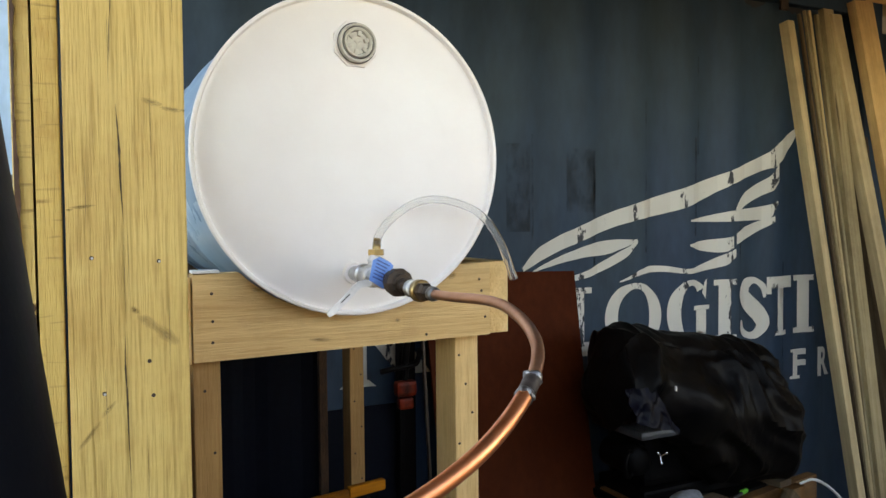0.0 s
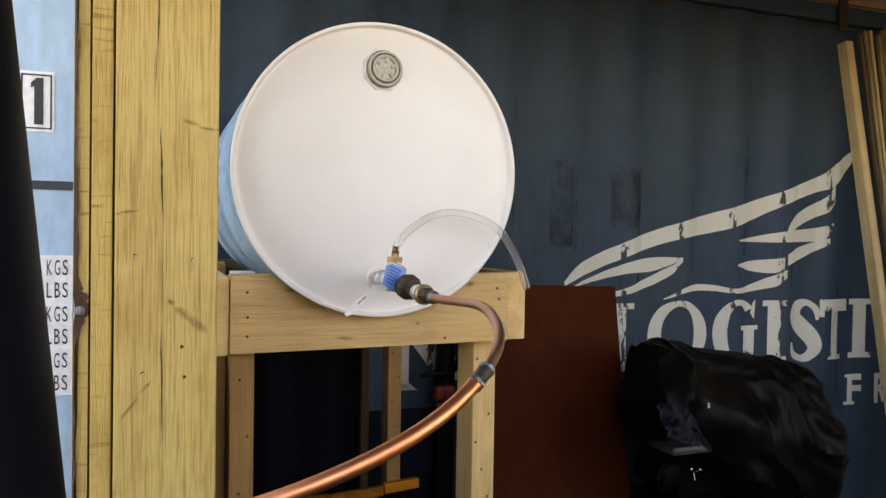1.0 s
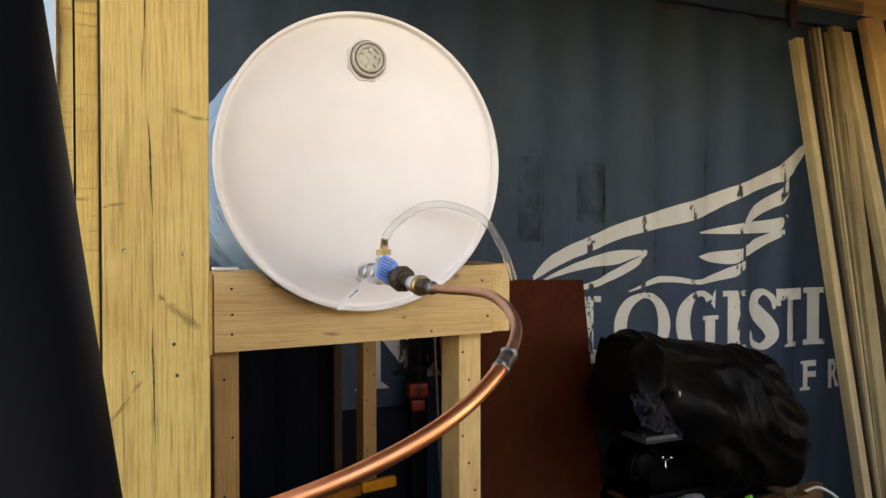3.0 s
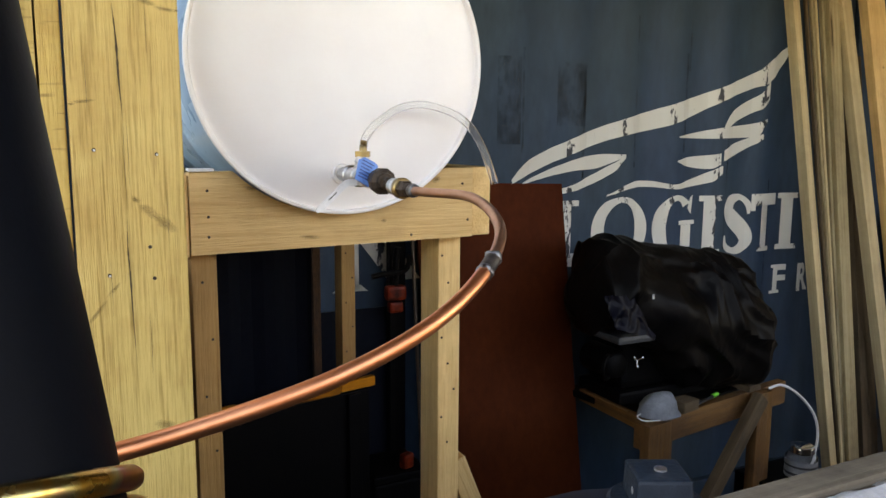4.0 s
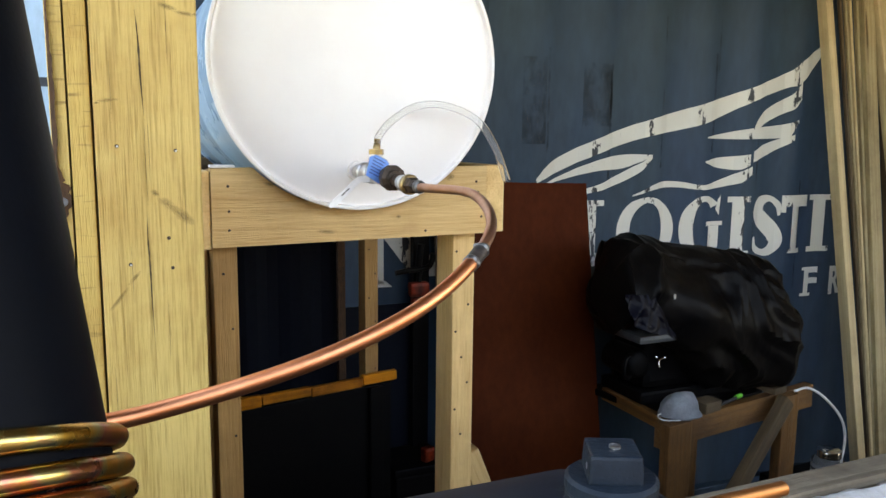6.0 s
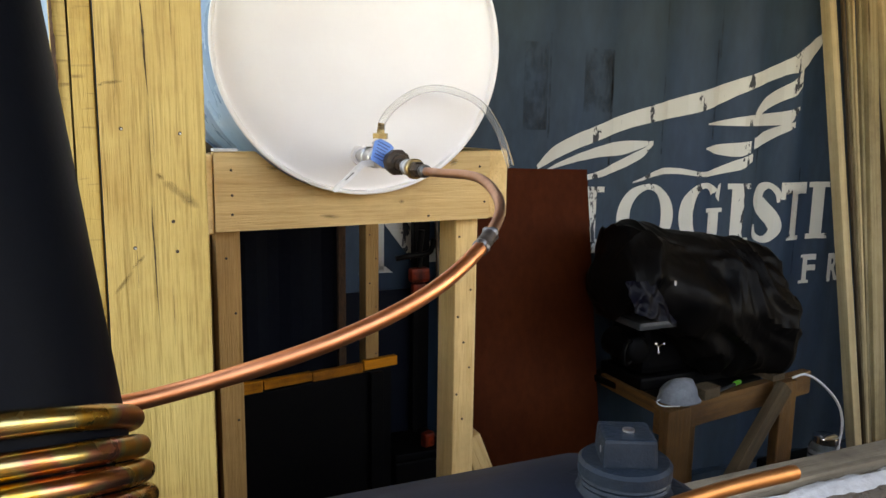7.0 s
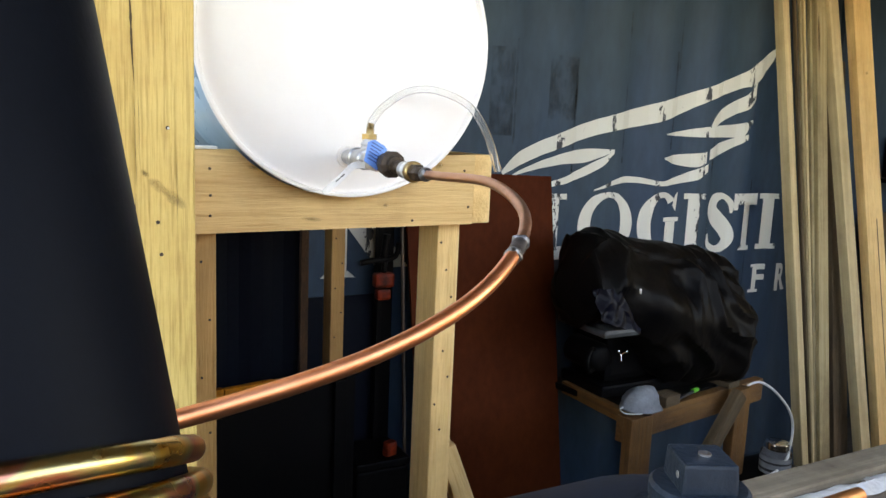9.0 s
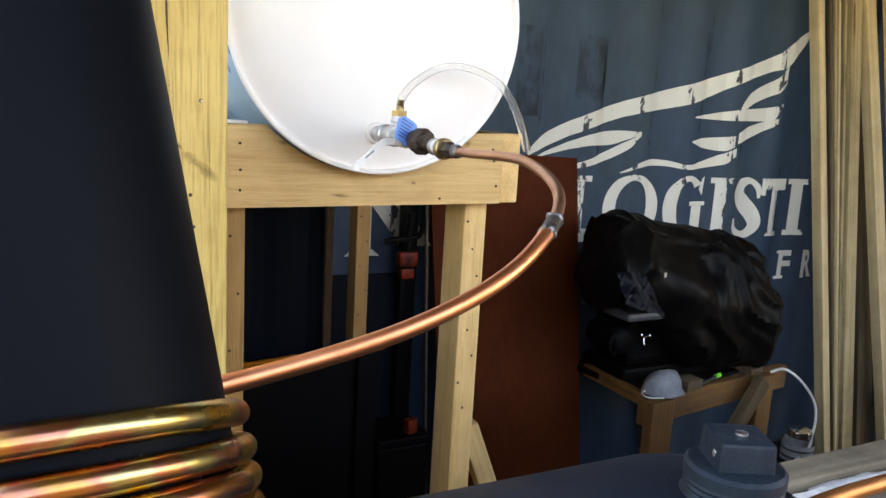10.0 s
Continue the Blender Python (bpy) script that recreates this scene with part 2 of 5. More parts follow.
FELT = surface("white_fibre_mask", (0.23, 0.24, 0.255), (0.15, 0.16, 0.17), 14.0, 0.9, 0.0, 0.4, fine=120.0, dist=0.004)
GREEN = surface("bright_green_plastic", (0.10, 0.55, 0.05), (0.08, 0.48, 0.04), 20.0, 0.4)
ORANGE = surface("orange_tool_paint", (0.22, 0.020, 0.004), (0.03, 0.005, 0.003), 26.0, 0.5)
CORD = surface("white_cord_jacket", (0.66, 0.66, 0.62), (0.58, 0.58, 0.54), 30.0, 0.5)
SNOW = surface("dirty_snow", (0.62, 0.63, 0.64), (0.46, 0.45, 0.43), 10.0, 0.8, 0.0, 0.5, fine=70.0, dist=0.01)
DIRT = surface("brown_dirt", (0.17, 0.13, 0.095), (0.10, 0.075, 0.055), 9.0, 0.95, 0.0, 0.8, fine=70.0, dist=0.02)
# albedo kept low to cut light bounced up from the ground
YARD = surface("dark_trodden_gravel", (0.036, 0.032, 0.027), (0.024, 0.021, 0.018), 1.2, 0.95, 0.0, 0.6, fine=25.0, dist=0.02, spread=0.0)
ROOFING = surface("plywood_deck", (0.32, 0.23, 0.13), (0.24, 0.16, 0.09), 3.0, 0.8, 0.0, 0.1, (0.3, 2, 1))


def copper_mat(name, c1, c2, rough, tints=None):
    m, n, l, b = base_mat(name, rough, 1.0)
    v = coords(n, l, (1, 1, 1), 0.0)
    big = noise_node(n, l, v, 14.0, 5, 0.6)
    col = mix_node(n, l, ramp_node(n, l, big, [(0.35, (0, 0, 0)), (0.7, (1, 1, 1))]), c1, c2)
    if tints:
        col = mix_node(n, l, 0.75, col, ramp_node(n, l, noise_node(n, l, v, 16.0, 3, 0.5, 0.8), tints))
    l.new(col, b.inputs["Base Color"])
    fine = noise_node(n, l, v, 240.0, 3)
    l.new(math_node(n, l, "ADD", math_node(n, l, "MULTIPLY", big, 0.2), rough - 0.1), b.inputs["Roughness"])
    bump_node(n, l, b, fine, 0.06, 0.0006)
    return m


COPPER = copper_mat("copper", (0.86, 0.335, 0.16), (0.70, 0.235, 0.10), 0.38)
BROWN_COPPER = copper_mat("browned_copper", (0.50, 0.205, 0.07), (0.34, 0.13, 0.045), 0.5)
DULL_COPPER = copper_mat("dull_copper", (0.64, 0.36, 0.25), (0.48, 0.24, 0.15), 0.42)
HOT_COPPER = copper_mat("heat_tinted_copper", (0.50, 0.28, 0.09), (0.36, 0.17, 0.06), 0.27,
                        [(0.26, (0.30, 0.10, 0.03)), (0.38, (0.52, 0.27, 0.04)), (0.49, (0.58, 0.33, 0.05)), (0.55, (0.36, 0.37, 0.17)), (0.60, (0.40, 0.12, 0.11)), (0.68, (0.50, 0.24, 0.04))])


def clear_mat():
    m, n, l, b = base_mat("clear_vinyl", 0.06)
    b.inputs["Base Color"].default_value = (0.93, 0.93, 0.92, 1)
    b.inputs["Transmission Weight"].default_value, b.inputs["IOR"].default_value = 0.95, 1.12
    return m


CLEAR = clear_mat()


def worn_white():
    """Faded white lettering paint, chipped through along the folds and in flakes."""
    m, n, l, b = base_mat("worn_white_paint", 0.6)
    v = coords(n, l, (1, 1, 1), 0.0)
    sep = n.new("ShaderNodeSeparateXYZ")
    l.new(v, sep.inputs[0])
    phase = math_node(n, l, "FRACT", math_node(n, l, "DIVIDE", math_node(n, l, "SUBTRACT", sep.outputs[0], 0.036), 0.2585))
    fold = ramp_node(n, l, math_node(n, l, "ABSOLUTE", math_node(n, l, "SUBTRACT", phase, 0.5)), [(0.0, (1, 1, 1)), (0.14, (0, 0, 0))])
    flake = noise_node(n, l, coords(n, l, (1, 1, 0.45), 0.0), 38.0, 6, 0.7)
    chip = math_node(n, l, "GREATER_THAN", math_node(n, l, "ADD", flake, math_node(n, l, "MULTIPLY", fold, 0.225)), 0.69)
    tone = mix_node(n, l, noise_node(n, l, coords(n, l, (2, 1, 0.6), 0.0), 3.0, 5), (0.66, 0.63, 0.55), (0.56, 0.55, 0.50))
    l.new(mix_node(n, l, chip, tone, (0.022, 0.026, 0.034)), b.inputs["Base Color"])
    bump_node(n, l, b, flake, 0.1, 0.002)
    return m


WORN = worn_white()


def patchy(name, c, scale, lo, hi, stretch=(1, 1, 1)):
    """A thin smear, let through by chance."""
    m, n, l, b = base_mat(name, 0.7)
    b.inputs["Base Color"].default_value = (*c, 1)
    f = noise_node(n, l, coords(n, l, stretch, 0.0), scale, 6, 0.65)
    l.new(ramp_node(n, l, f, [(lo, (0, 0, 0)), (hi, (0.85, 0.85, 0.85))]), b.inputs["Alpha"])
    return m


SMEAR = patchy("black_smear", (0.010, 0.014, 0.020), 16.0, 0.42, 0.74, (1, 1, 0.5))


def knot_mat(name, c):
    """A soft-edged brown knot: fades out from the middle of its own plate."""
    m, n, l, b = base_mat(name, 0.6)
    b.inputs["Base Color"].default_value = (*c, 1)
    tc = n.new("ShaderNodeTexCoord")
    ln = n.new("ShaderNodeVectorMath")
    ln.operation = "LENGTH"
    l.new(tc.outputs["Object"], ln.inputs[0])
    rag = math_node(n, l, "MULTIPLY", noise_node(n, l, coords(n, l, (1, 1, 1)), 2.0, 3, 0.6), 0.5)
    l.new(ramp_node(n, l, math_node(n, l, "ADD", ln.outputs["Value"], rag), [(0.25, (0.62, 0.62, 0.62)), (0.70, (0.26, 0.26, 0.26)), (1.15, (0, 0, 0))]), b.inputs["Alpha"])
    return m


BARKED = knot_mat("red_brown_bark_stain", (0.10, 0.032, 0.012))
KNOT = knot_mat("knot_brown", (0.29, 0.17, 0.05))
KNOT_PALE = knot_mat("knot_pale_brown", (0.44, 0.29, 0.095))


duller(BLACK, 0.04)
duller(TARP, 0.075)
duller(ORANGE, 0.15)
duller(AMBER[0], 0.15)
duller(SHEET_SHADE, 0.08)
duller(FLAP, 0.1)
duller(CAST, 0.22)
duller(TANK, 0.18)
duller(RUSTY, 0.05)
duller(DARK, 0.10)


# ---- builders ----
def thing(name, at=(0, 0, 0), label="", category="", group="", kind="", turn=(0, 0, 0)):
    ob = new(name)
    ob.matrix_world = pose(*at, *turn)
    ob.empty_display_size = 0.05
    return tagged(ob, label, category, group, kind)


def mesh_of(name, bm, material, smooth=False):
    me = bpy.data.meshes.new(name)
    bm.normal_update()
    bm.to_mesh(me)
    bm.free()
    me.materials.append(material)
    if smooth:
        me.polygons.foreach_set("use_smooth", [True] * len(me.polygons))
        me.set_sharp_from_angle(angle=radians(40))
    return me


def part(name, bm, material, parent=None, label="", smooth=False, at=None):
    ob = new(name, mesh_of(name, bm, material, smooth))
    ob.parent = parent
    if at is not None:
        ob.matrix_local = at
    return tagged(ob, label)


def box(x0, x1, y0, y1, z0, z1, bevel=0.002, bm=None):
    own = bm is None
    bm = bm or bmesh.new()
    g = bmesh.ops.create_cube(bm, size=1.0, matrix=Matrix.LocRotScale(((x0 + x1) / 2, (y0 + y1) / 2, (z0 + z1) / 2), None, (x1 - x0, y1 - y0, z1 - z0)))
    if bevel:
        edges = list({e for v in g["verts"] for e in v.link_edges})
        bmesh.ops.bevel(bm, geom=edges, offset=bevel, segments=2, affect="EDGES", profile=0.6)
    return bm


def rod(a, b, r, n=20, r2=None, bm=None):
    """A rod or cone from a to b."""
    bm = bm or bmesh.new()
    a, b = Vector(a), Vector(b)
    q = (b - a).to_track_quat("Z", "Y").to_matrix().to_4x4()
    bmesh.ops.create_cone(bm, cap_ends=True, segments=n, radius1=r, radius2=r if r2 is None else r2, depth=(b - a).length, matrix=Matrix.Translation((a + b) / 2) @ q)
    return bm


def lathe(profile, n=48, m=None, bm=None):
    """Turned about its z axis: a profile of (radius, height)."""
    bm = bm or bmesh.new()
    rings = []
    for r, z in profile:
        if r < 1e-6:
            rings.append([bm.verts.new((0, 0, z))])
        else:
            rings.append([bm.verts.new((r * math.cos(2 * math.pi * k / n), r * math.sin(2 * math.pi * k / n), z)) for k in range(n)])
    for a, b in zip(rings, rings[1:]):
        for k in range(n):
            j = (k + 1) % n
            if len(a) == 1 and len(b) == 1:
                continue
            vs = [a[0], b[k], b[j]] if len(a) == 1 else [a[k], a[j], b[0]] if len(b) == 1 else [a[k], a[j], b[j], b[k]]
            bm.faces.new(vs)
    bmesh.ops.recalc_face_normals(bm, faces=bm.faces)
    if m is not None:
        bmesh.ops.transform(bm, matrix=m, verts=[v for ring in rings for v in ring])
    return bm


def spline(points, per=14):
    p = [Vector(q) for q in points]
    p = [2 * p[0] - p[1]] + p + [2 * p[-1] - p[-2]]
    out = []
    for i in range(1, len(p) - 2):
        a, b, c, d = p[i - 1:i + 3]
        for k in range(per):
            u = k / per
            out.append(0.5 * (2 * b + (c - a) * u + (2 * a - 5 * b + 4 * c - d) * u * u + (3 * b - a - 3 * c + d) * u ** 3))
    return out + [p[-2]]


def pipe(path, r, n=16, inner=0.0, bm=None):
    """A tube along a path of points, open with a wall where inner is given."""
    bm = bm or bmesh.new()
    t0 = (path[1] - path[0]).normalized()
    side = t0.orthogonal().normalized()
    frames = []
    for i, q in enumerate(path):
        t = (path[min(i + 1, len(path) - 1)] - path[max(i - 1, 0)]).normalized()
        side = (side - t * side.dot(t)).normalized()
        frames.append((q, side, t.cross(side)))
    def sleeve(rad):
        return [[bm.verts.new(q + (s * math.cos(2 * math.pi * k / n) + u * math.sin(2 * math.pi * k / n)) * rad) for k in range(n)] for q, s, u in frames]
    outer = sleeve(r)
    shells = [outer]
    if inner:
        shells.append(sleeve(inner))
    for rings in shells:
        for a, b in zip(rings, rings[1:]):
            for k in range(n):
                bm.faces.new((a[k], a[(k + 1) % n], b[(k + 1) % n], b[k]))
    for e in (0, -1):
        if inner:
            for k in range(n):
                bm.faces.new((outer[e][k], outer[e][(k + 1) % n], shells[1][e][(k + 1) % n], shells[1][e][k]))
        else:
            bm.faces.new(outer[e])
    bmesh.ops.recalc_face_normals(bm, faces=bm.faces)
    return bm


def prism(outline, y0, y1, bm=None):
    """An outline in x and z, drawn out along y."""
    bm = bm or bmesh.new()
    a = [bm.verts.new((x, y0, z)) for x, z in outline]
    b = [bm.verts.new((x, y1, z)) for x, z in outline]
    bm.faces.new(a)
    bm.faces.new(b[::-1])
    for k in range(len(a)):
        j = (k + 1) % len(a)
        bm.faces.new((a[j], a[k], b[k], b[j]))
    bmesh.ops.recalc_face_normals(bm, faces=bm.faces)
    return bm


def letters(text, height, bold=0.0):
    """The outline of text as a flat bmesh in x and z, its lower left corner at the origin."""
    cu = bpy.data.curves.new("lettering", "FONT")
    cu.body, cu.size, cu.offset, cu.resolution_u = text, 1.0, bold, 8
    ob = new("lettering", cu)
    bpy.context.view_layer.update()
    me = bpy.data.meshes.new_from_object(ob.evaluated_get(bpy.context.evaluated_depsgraph_get()))
    bpy.data.objects.remove(ob)
    bm = bmesh.new()
    bm.from_mesh(me)
    bpy.data.meshes.remove(me)
    xs, ys = [v.co.x for v in bm.verts], [v.co.y for v in bm.verts]
    x0, y0, k = min(xs), min(ys), height / (max(ys) - min(ys))
    for v in bm.verts:
        v.co = Vector(((v.co.x - x0) * k, 0, (v.co.y - y0) * k))
    return bm


# ---- ground, roof ----
def grid_sheet(x0, x1, y0, y1, nx, ny, height):
    bm = bmesh.new()
    vs = [[bm.verts.new((x0 + (x1 - x0) * i / nx, y0 + (y1 - y0) * j / ny, height(x0 + (x1 - x0) * i / nx, y0 + (y1 - y0) * j / ny))) for i in range(nx + 1)] for j in range(ny + 1)]
    for j in range(ny):
        for i in range(nx):
            bm.faces.new((vs[j][i], vs[j][i + 1], vs[j + 1][i + 1], vs[j + 1][i]))
    return bm


tagged(part("ground", grid_sheet(-400, 400, -400, 400, 40, 40, lambda x, y: 0.0), YARD, None, "", True), "dark trodden gravel yard, darkened to cut bounce light", "ground", kind="structure")

bm = bmesh.new()
for k in range(8):                       # roof deck boards and rafters
    box(-0.22, 5.2, -0.55 + k * 0.45, -0.55 + (k + 1) * 0.45 - 0.004, 2.80, 2.82, 0, bm)
for x in (0.0, 0.9, 1.8, 3.55, 4.5):
    box(x - 0.02, x + 0.02, -0.55, 3.04, 2.69, 2.80, 0, bm)
box(-0.22, 5.2, -0.59, -0.552, 2.66, 2.80, 0, bm)       # front fascia, unseen, added to trim the sky light
tagged(part("ceiling", bm, ROOFING, None), "bare plywood roof deck on rafters", "ceiling", kind="structure")
# unseen wall, added to keep light from the left off the stand's inside
tagged(part("wall_west", box(0.07, 0.10, 1.195, 2.28, 0, 1.44, 0), OLD[2], None), "unseen low board wall added behind the post to block light", "wall", kind="structure")
roof_beam = thing("roof_beam", (0, 0, 0), "rough wooden header beam resting on the container", "beam")
part("timber", box(1.2, 4.6, 2.30, 2.44, 2.685, 2.80, 0.004), PINE[0], roof_beam)
part("batten", box(1.2, 3.2, 2.275, 2.297, 2.690, 2.74, 0.003), RAW[0], roof_beam)
part("strap", box(2.72, 2.765, 2.262, 2.274, 2.57, 2.80, 0.002), IRON, roof_beam, "rusty steel strap")
# added behind the camera to cut low sky and ground bounce
tagged(part("wall_south", box(-3.2, 5.2, -2.7, -2.62, 0, 2.15, 0), OLD[2], None), "unseen board fence added to block low sky light", "wall", kind="structure")
# out of view, added to shut out light from the right
tagged(part("wall_east", box(5.2, 5.3, -0.59, 2.69, 0, 2.82, 0), ROOFING, None), "unseen plywood wall added to close off light from the right", "wall", kind="structure")

# ---- shipping container with lettering ----
PITCH, WALL_Y, DEPTH = 0.2585, 2.314, 0.013


def fold(x):
    """How far the corrugated wall lies back at x."""
    u = (x - 2.205) % PITCH
    for a, b, c, d in ((0, 0.075, 0, 0), (0.075, 0.115, 0, 1), (0.115, 0.2185, 1, 1), (0.2185, PITCH, 1, 0)):
        if u <= b:
            return DEPTH * (c + (d - c) * (u - a) / (b - a))
    return 0.0


BREAKS = sorted(2.205 + k * PITCH + o for k in range(-14, 5) for o in (0, 0.075, 0.115, 0.2185))


def on_wall(bm, proud=0.0015):
    """Lays a flat bmesh in x and z on the corrugated wall."""
    lo, hi = min(v.co.x for v in bm.verts), max(v.co.x for v in bm.verts)
    for x in BREAKS:
        if lo < x < hi:
            bmesh.ops.bisect_plane(bm, geom=bm.verts[:] + bm.edges[:] + bm.faces[:], plane_co=(x, 0, 0), plane_no=(1, 0, 0))
    for v in bm.verts:
        v.co.y = WALL_Y + fold(v.co.x) - proud
    bmesh.ops.recalc_face_normals(bm, faces=bm.faces)
    if bm.faces and sum(f.normal.y * f.calc_area() for f in bm.faces) > 0:
        bmesh.ops.reverse_faces(bm, faces=bm.faces)
    return bm


box_car = thing("shipping_container", (0, 0, 0), "dark slate-blue corrugated steel shipping container with worn white lettering", "container")
xs = [-0.9] + [x for x in BREAKS if -0.9 < x < 3.30] + [3.30]
bm = bmesh.new()
low = [bm.verts.new((x, WALL_Y + fold(x), 0.16)) for x in xs]
top = [bm.verts.new((x, WALL_Y + fold(x), 2.64)) for x in xs]
for k in range(len(xs) - 1):
    bm.faces.new((low[k], low[k + 1], top[k + 1], top[k]))
for f in bm.faces:                       # rolled bends, not sharp creases
    f.smooth = True
lowb = [bm.verts.new((x, WALL_Y + 0.004 + fold(x), 0.16)) for x in xs]
topb = [bm.verts.new((x, WALL_Y + 0.004 + fold(x), 2.64)) for x in xs]
for k in range(len(xs) - 1):
    bm.faces.new((lowb[k + 1], lowb[k], topb[k], topb[k + 1]))
    bm.faces.new((top[k], top[k + 1], topb[k + 1], topb[k]))
    bm.faces.new((lowb[k], lowb[k + 1], low[k + 1], low[k]))
    bm.edges.get((top[k], top[k + 1])).smooth = False
    bm.edges.get((low[k], low[k + 1])).smooth = False
part("side_panel", bm, SLATE, box_car)
part("top_rail", box(-0.9, 3.30, 2.285, 2.40, 2.612, 2.684, 0.004), SLATE, box_car)
for k in range(-9, 5):                   # shadow under the rail, painted as dark lenses where the panel bends away
    xm = 2.205 + k * PITCH + 0.167
    bm = bmesh.new()
    edge = [(xm - 0.066 + 0.132 * i / 16, 0, 2.6125) for i in range(17)]
    edge += [(xm + 0.066 - 0.132 * i / 16, 0, 2.6115 - 0.026 * math.sin(math.pi * i / 16) ** 0.7 * (1 + 0.5 * noise.noise((i * 0.5, k * 3.1, 0)))) for i in range(1, 16)]
    bm.faces.new([bm.verts.new(p) for p in edge])
    part("open_seam", on_wall(bm, 0.001), INK, box_car, "dark lens painted for the shadow under the rail")
part("bottom_rail", box(-0.9, 3.30, 2.285, 2.40, 0.0, 0.16, 0.004), SLATE, box_car)
part("corner_post", box(3.30, 3.43, 2.29, 2.45, 0.0, 2.684, 0.006), SLATE, box_car)
part("roof_panel", box(-0.9, 3.43, 2.40, 4.70, 2.655, 2.675, 0.0), SLATE, box_car)
part("end_panel", box(3.39, 3.42, 2.45, 4.70, 0.0, 2.655, 0.0), SLATE, box_car)


def wall_letter(text, x0, x1, z0, z1, serifs=()):
    bm = letters(text, z1 - z0, 0.03)
    wide = max(v.co.x for v in bm.verts)
    for v in bm.verts:
        v.co.x, v.co.z = x0 + v.co.x * (x1 - x0) / wide, z0 + v.co.z
    whole = part("letter", on_wall(bm), WORN, box_car)
    for a, b, c, d in serifs:
        bm = bmesh.new()
        bm.faces.new([bm.verts.new(p) for p in ((a, 0, c), (b, 0, c), (b, 0, d), (a, 0, d))])
        part("serif", on_wall(bm, 0.0045), WORN, whole)


def lay(bm):
    part("letter", on_wall(bm), WORN, box_car)


def bowl(cx, cz, rx, rz, ix, iz, a0, a1, n=40):
    """Part of a round letter: thick at the sides, thin above and below."""
    bm = bmesh.new()
    prev = None
    for k in range(n + 1):
        a = radians(a0 + (a1 - a0) * k / n)
        pair = (bm.verts.new((cx + rx * math.cos(a), 0, cz + rz * math.sin(a))), bm.verts.new((cx + ix * math.cos(a), 0, cz + iz * math.sin(a))))
        if prev:
            bm.faces.new((prev[0], pair[0], pair[1], prev[1]))
        prev = pair
    return bm


def ribbon(stations):
    """A stroke through stations of x, z and half width."""
    mid = spline([(x, w, z) for x, z, w in stations], 9)
    bm = bmesh.new()
    prev = None
    for i, q in enumerate(mid):
        a, b = mid[max(i - 1, 0)], mid[min(i + 1, len(mid) - 1)]
        t = Vector((b.x - a.x, 0, b.z - a.z)).normalized()
        side = Vector((-t.z, 0, t.x)) * max(0.006, q.y)
        c = Vector((q.x, 0, q.z))
        pair = (bm.verts.new(c + side), bm.verts.new(c - side))
        if prev:
            bm.faces.new((prev[0], pair[0], pair[1], prev[1]))
        prev = pair
    return bm


S0, S1 = 1.178, 1.436
bm = bmesh.new()                         # the end of the word before
for quad in (((0.800, 1.16), (0.866, 1.16), (0.866, 1.436), (0.800, 1.436)), ((0.772, 1.150), (0.896, 1.150), (0.872, 1.172), (0.796, 1.172)),
             ((0.868, 1.32), (0.971, 1.178), (1.096, 1.178), (0.903, 1.436)), ((0.868, 1.32), (0.903, 1.436), (0.868, 1.436), (0.868, 1.40)), ((1.10, 1.16), (1.16, 1.16), (1.16, 1.436), (1.10, 1.436))):
    bm.faces.new([bm.verts.new((x, 0, z)) for x, z in quad])
part("letter", on_wall(bm), WORN, box_car)
wall_letter("L", 1.680, 1.832, S0, S1, ((1.655, 1.765, S0, S0 + 0.022), (1.655, 1.765, S1 - 0.022, S1), (1.812, 1.836, S0, S0 + 0.085)))
lay(bowl(1.98, (S0 + S1) / 2, 0.141, 0.136, 0.078, 0.113, 0, 360))
lay(bowl(2.272, (S0 + S1) / 2, 0.122, 0.135, 0.058, 0.112, 48, 318))
bm = bmesh.new()
for quad in (((2.302, 1.196), (2.362, 1.222), (2.362, 1.316), (2.302, 1.316)), ((2.284, 1.3165), (2.380, 1.3165), (2.380, 1.334), (2.284, 1.334)), ((2.340, 1.385), (2.360, 1.360), (2.366, 1.442), (2.352, 1.428))):
    bm.faces.new([bm.verts.new((x, 0, z)) for x, z in quad])
lay(bm)
wall_letter("I", 2.43, 2.492, S0, S1, ((2.402, 2.52, S0, S0 + 0.024), (2.402, 2.52, S1 - 0.024, S1)))
lay(ribbon([(2.698, 1.348, 0.006), (2.690, 1.395, 0.014), (2.640, 1.424, 0.013), (2.590, 1.408, 0.026), (2.576, 1.362, 0.034), (2.618, 1.318, 0.038), (2.662, 1.282, 0.039), (2.686, 1.236, 0.034), (2.660, 1.198, 0.024), (2.612, 1.188, 0.014), (2.566, 1.212, 0.014), (2.556, 1.258, 0.006)]))
wall_letter("T", 2.712, 2.868, S0, S1, ((2.705, 2.728, S1 - 0.075, S1), (2.75, 2.83, S0, S0 + 0.02)))
wall_letter("I", 2.908, 2.972, S0, S1, ((2.880, 3.0, S0, S0 + 0.024), (2.880, 3.0, S1 - 0.024, S1)))
wall_letter("F", 2.885, 2.960, 0.972, 1.105, ((2.862, 2.925, 0.972, 0.986), (2.866, 2.90, 1.092, 1.105)))
wall_letter("R", 3.03, 3.12, 0.972, 1.105)
wall_letter("G", 1.715, 1.83, 0.972, 1.105)


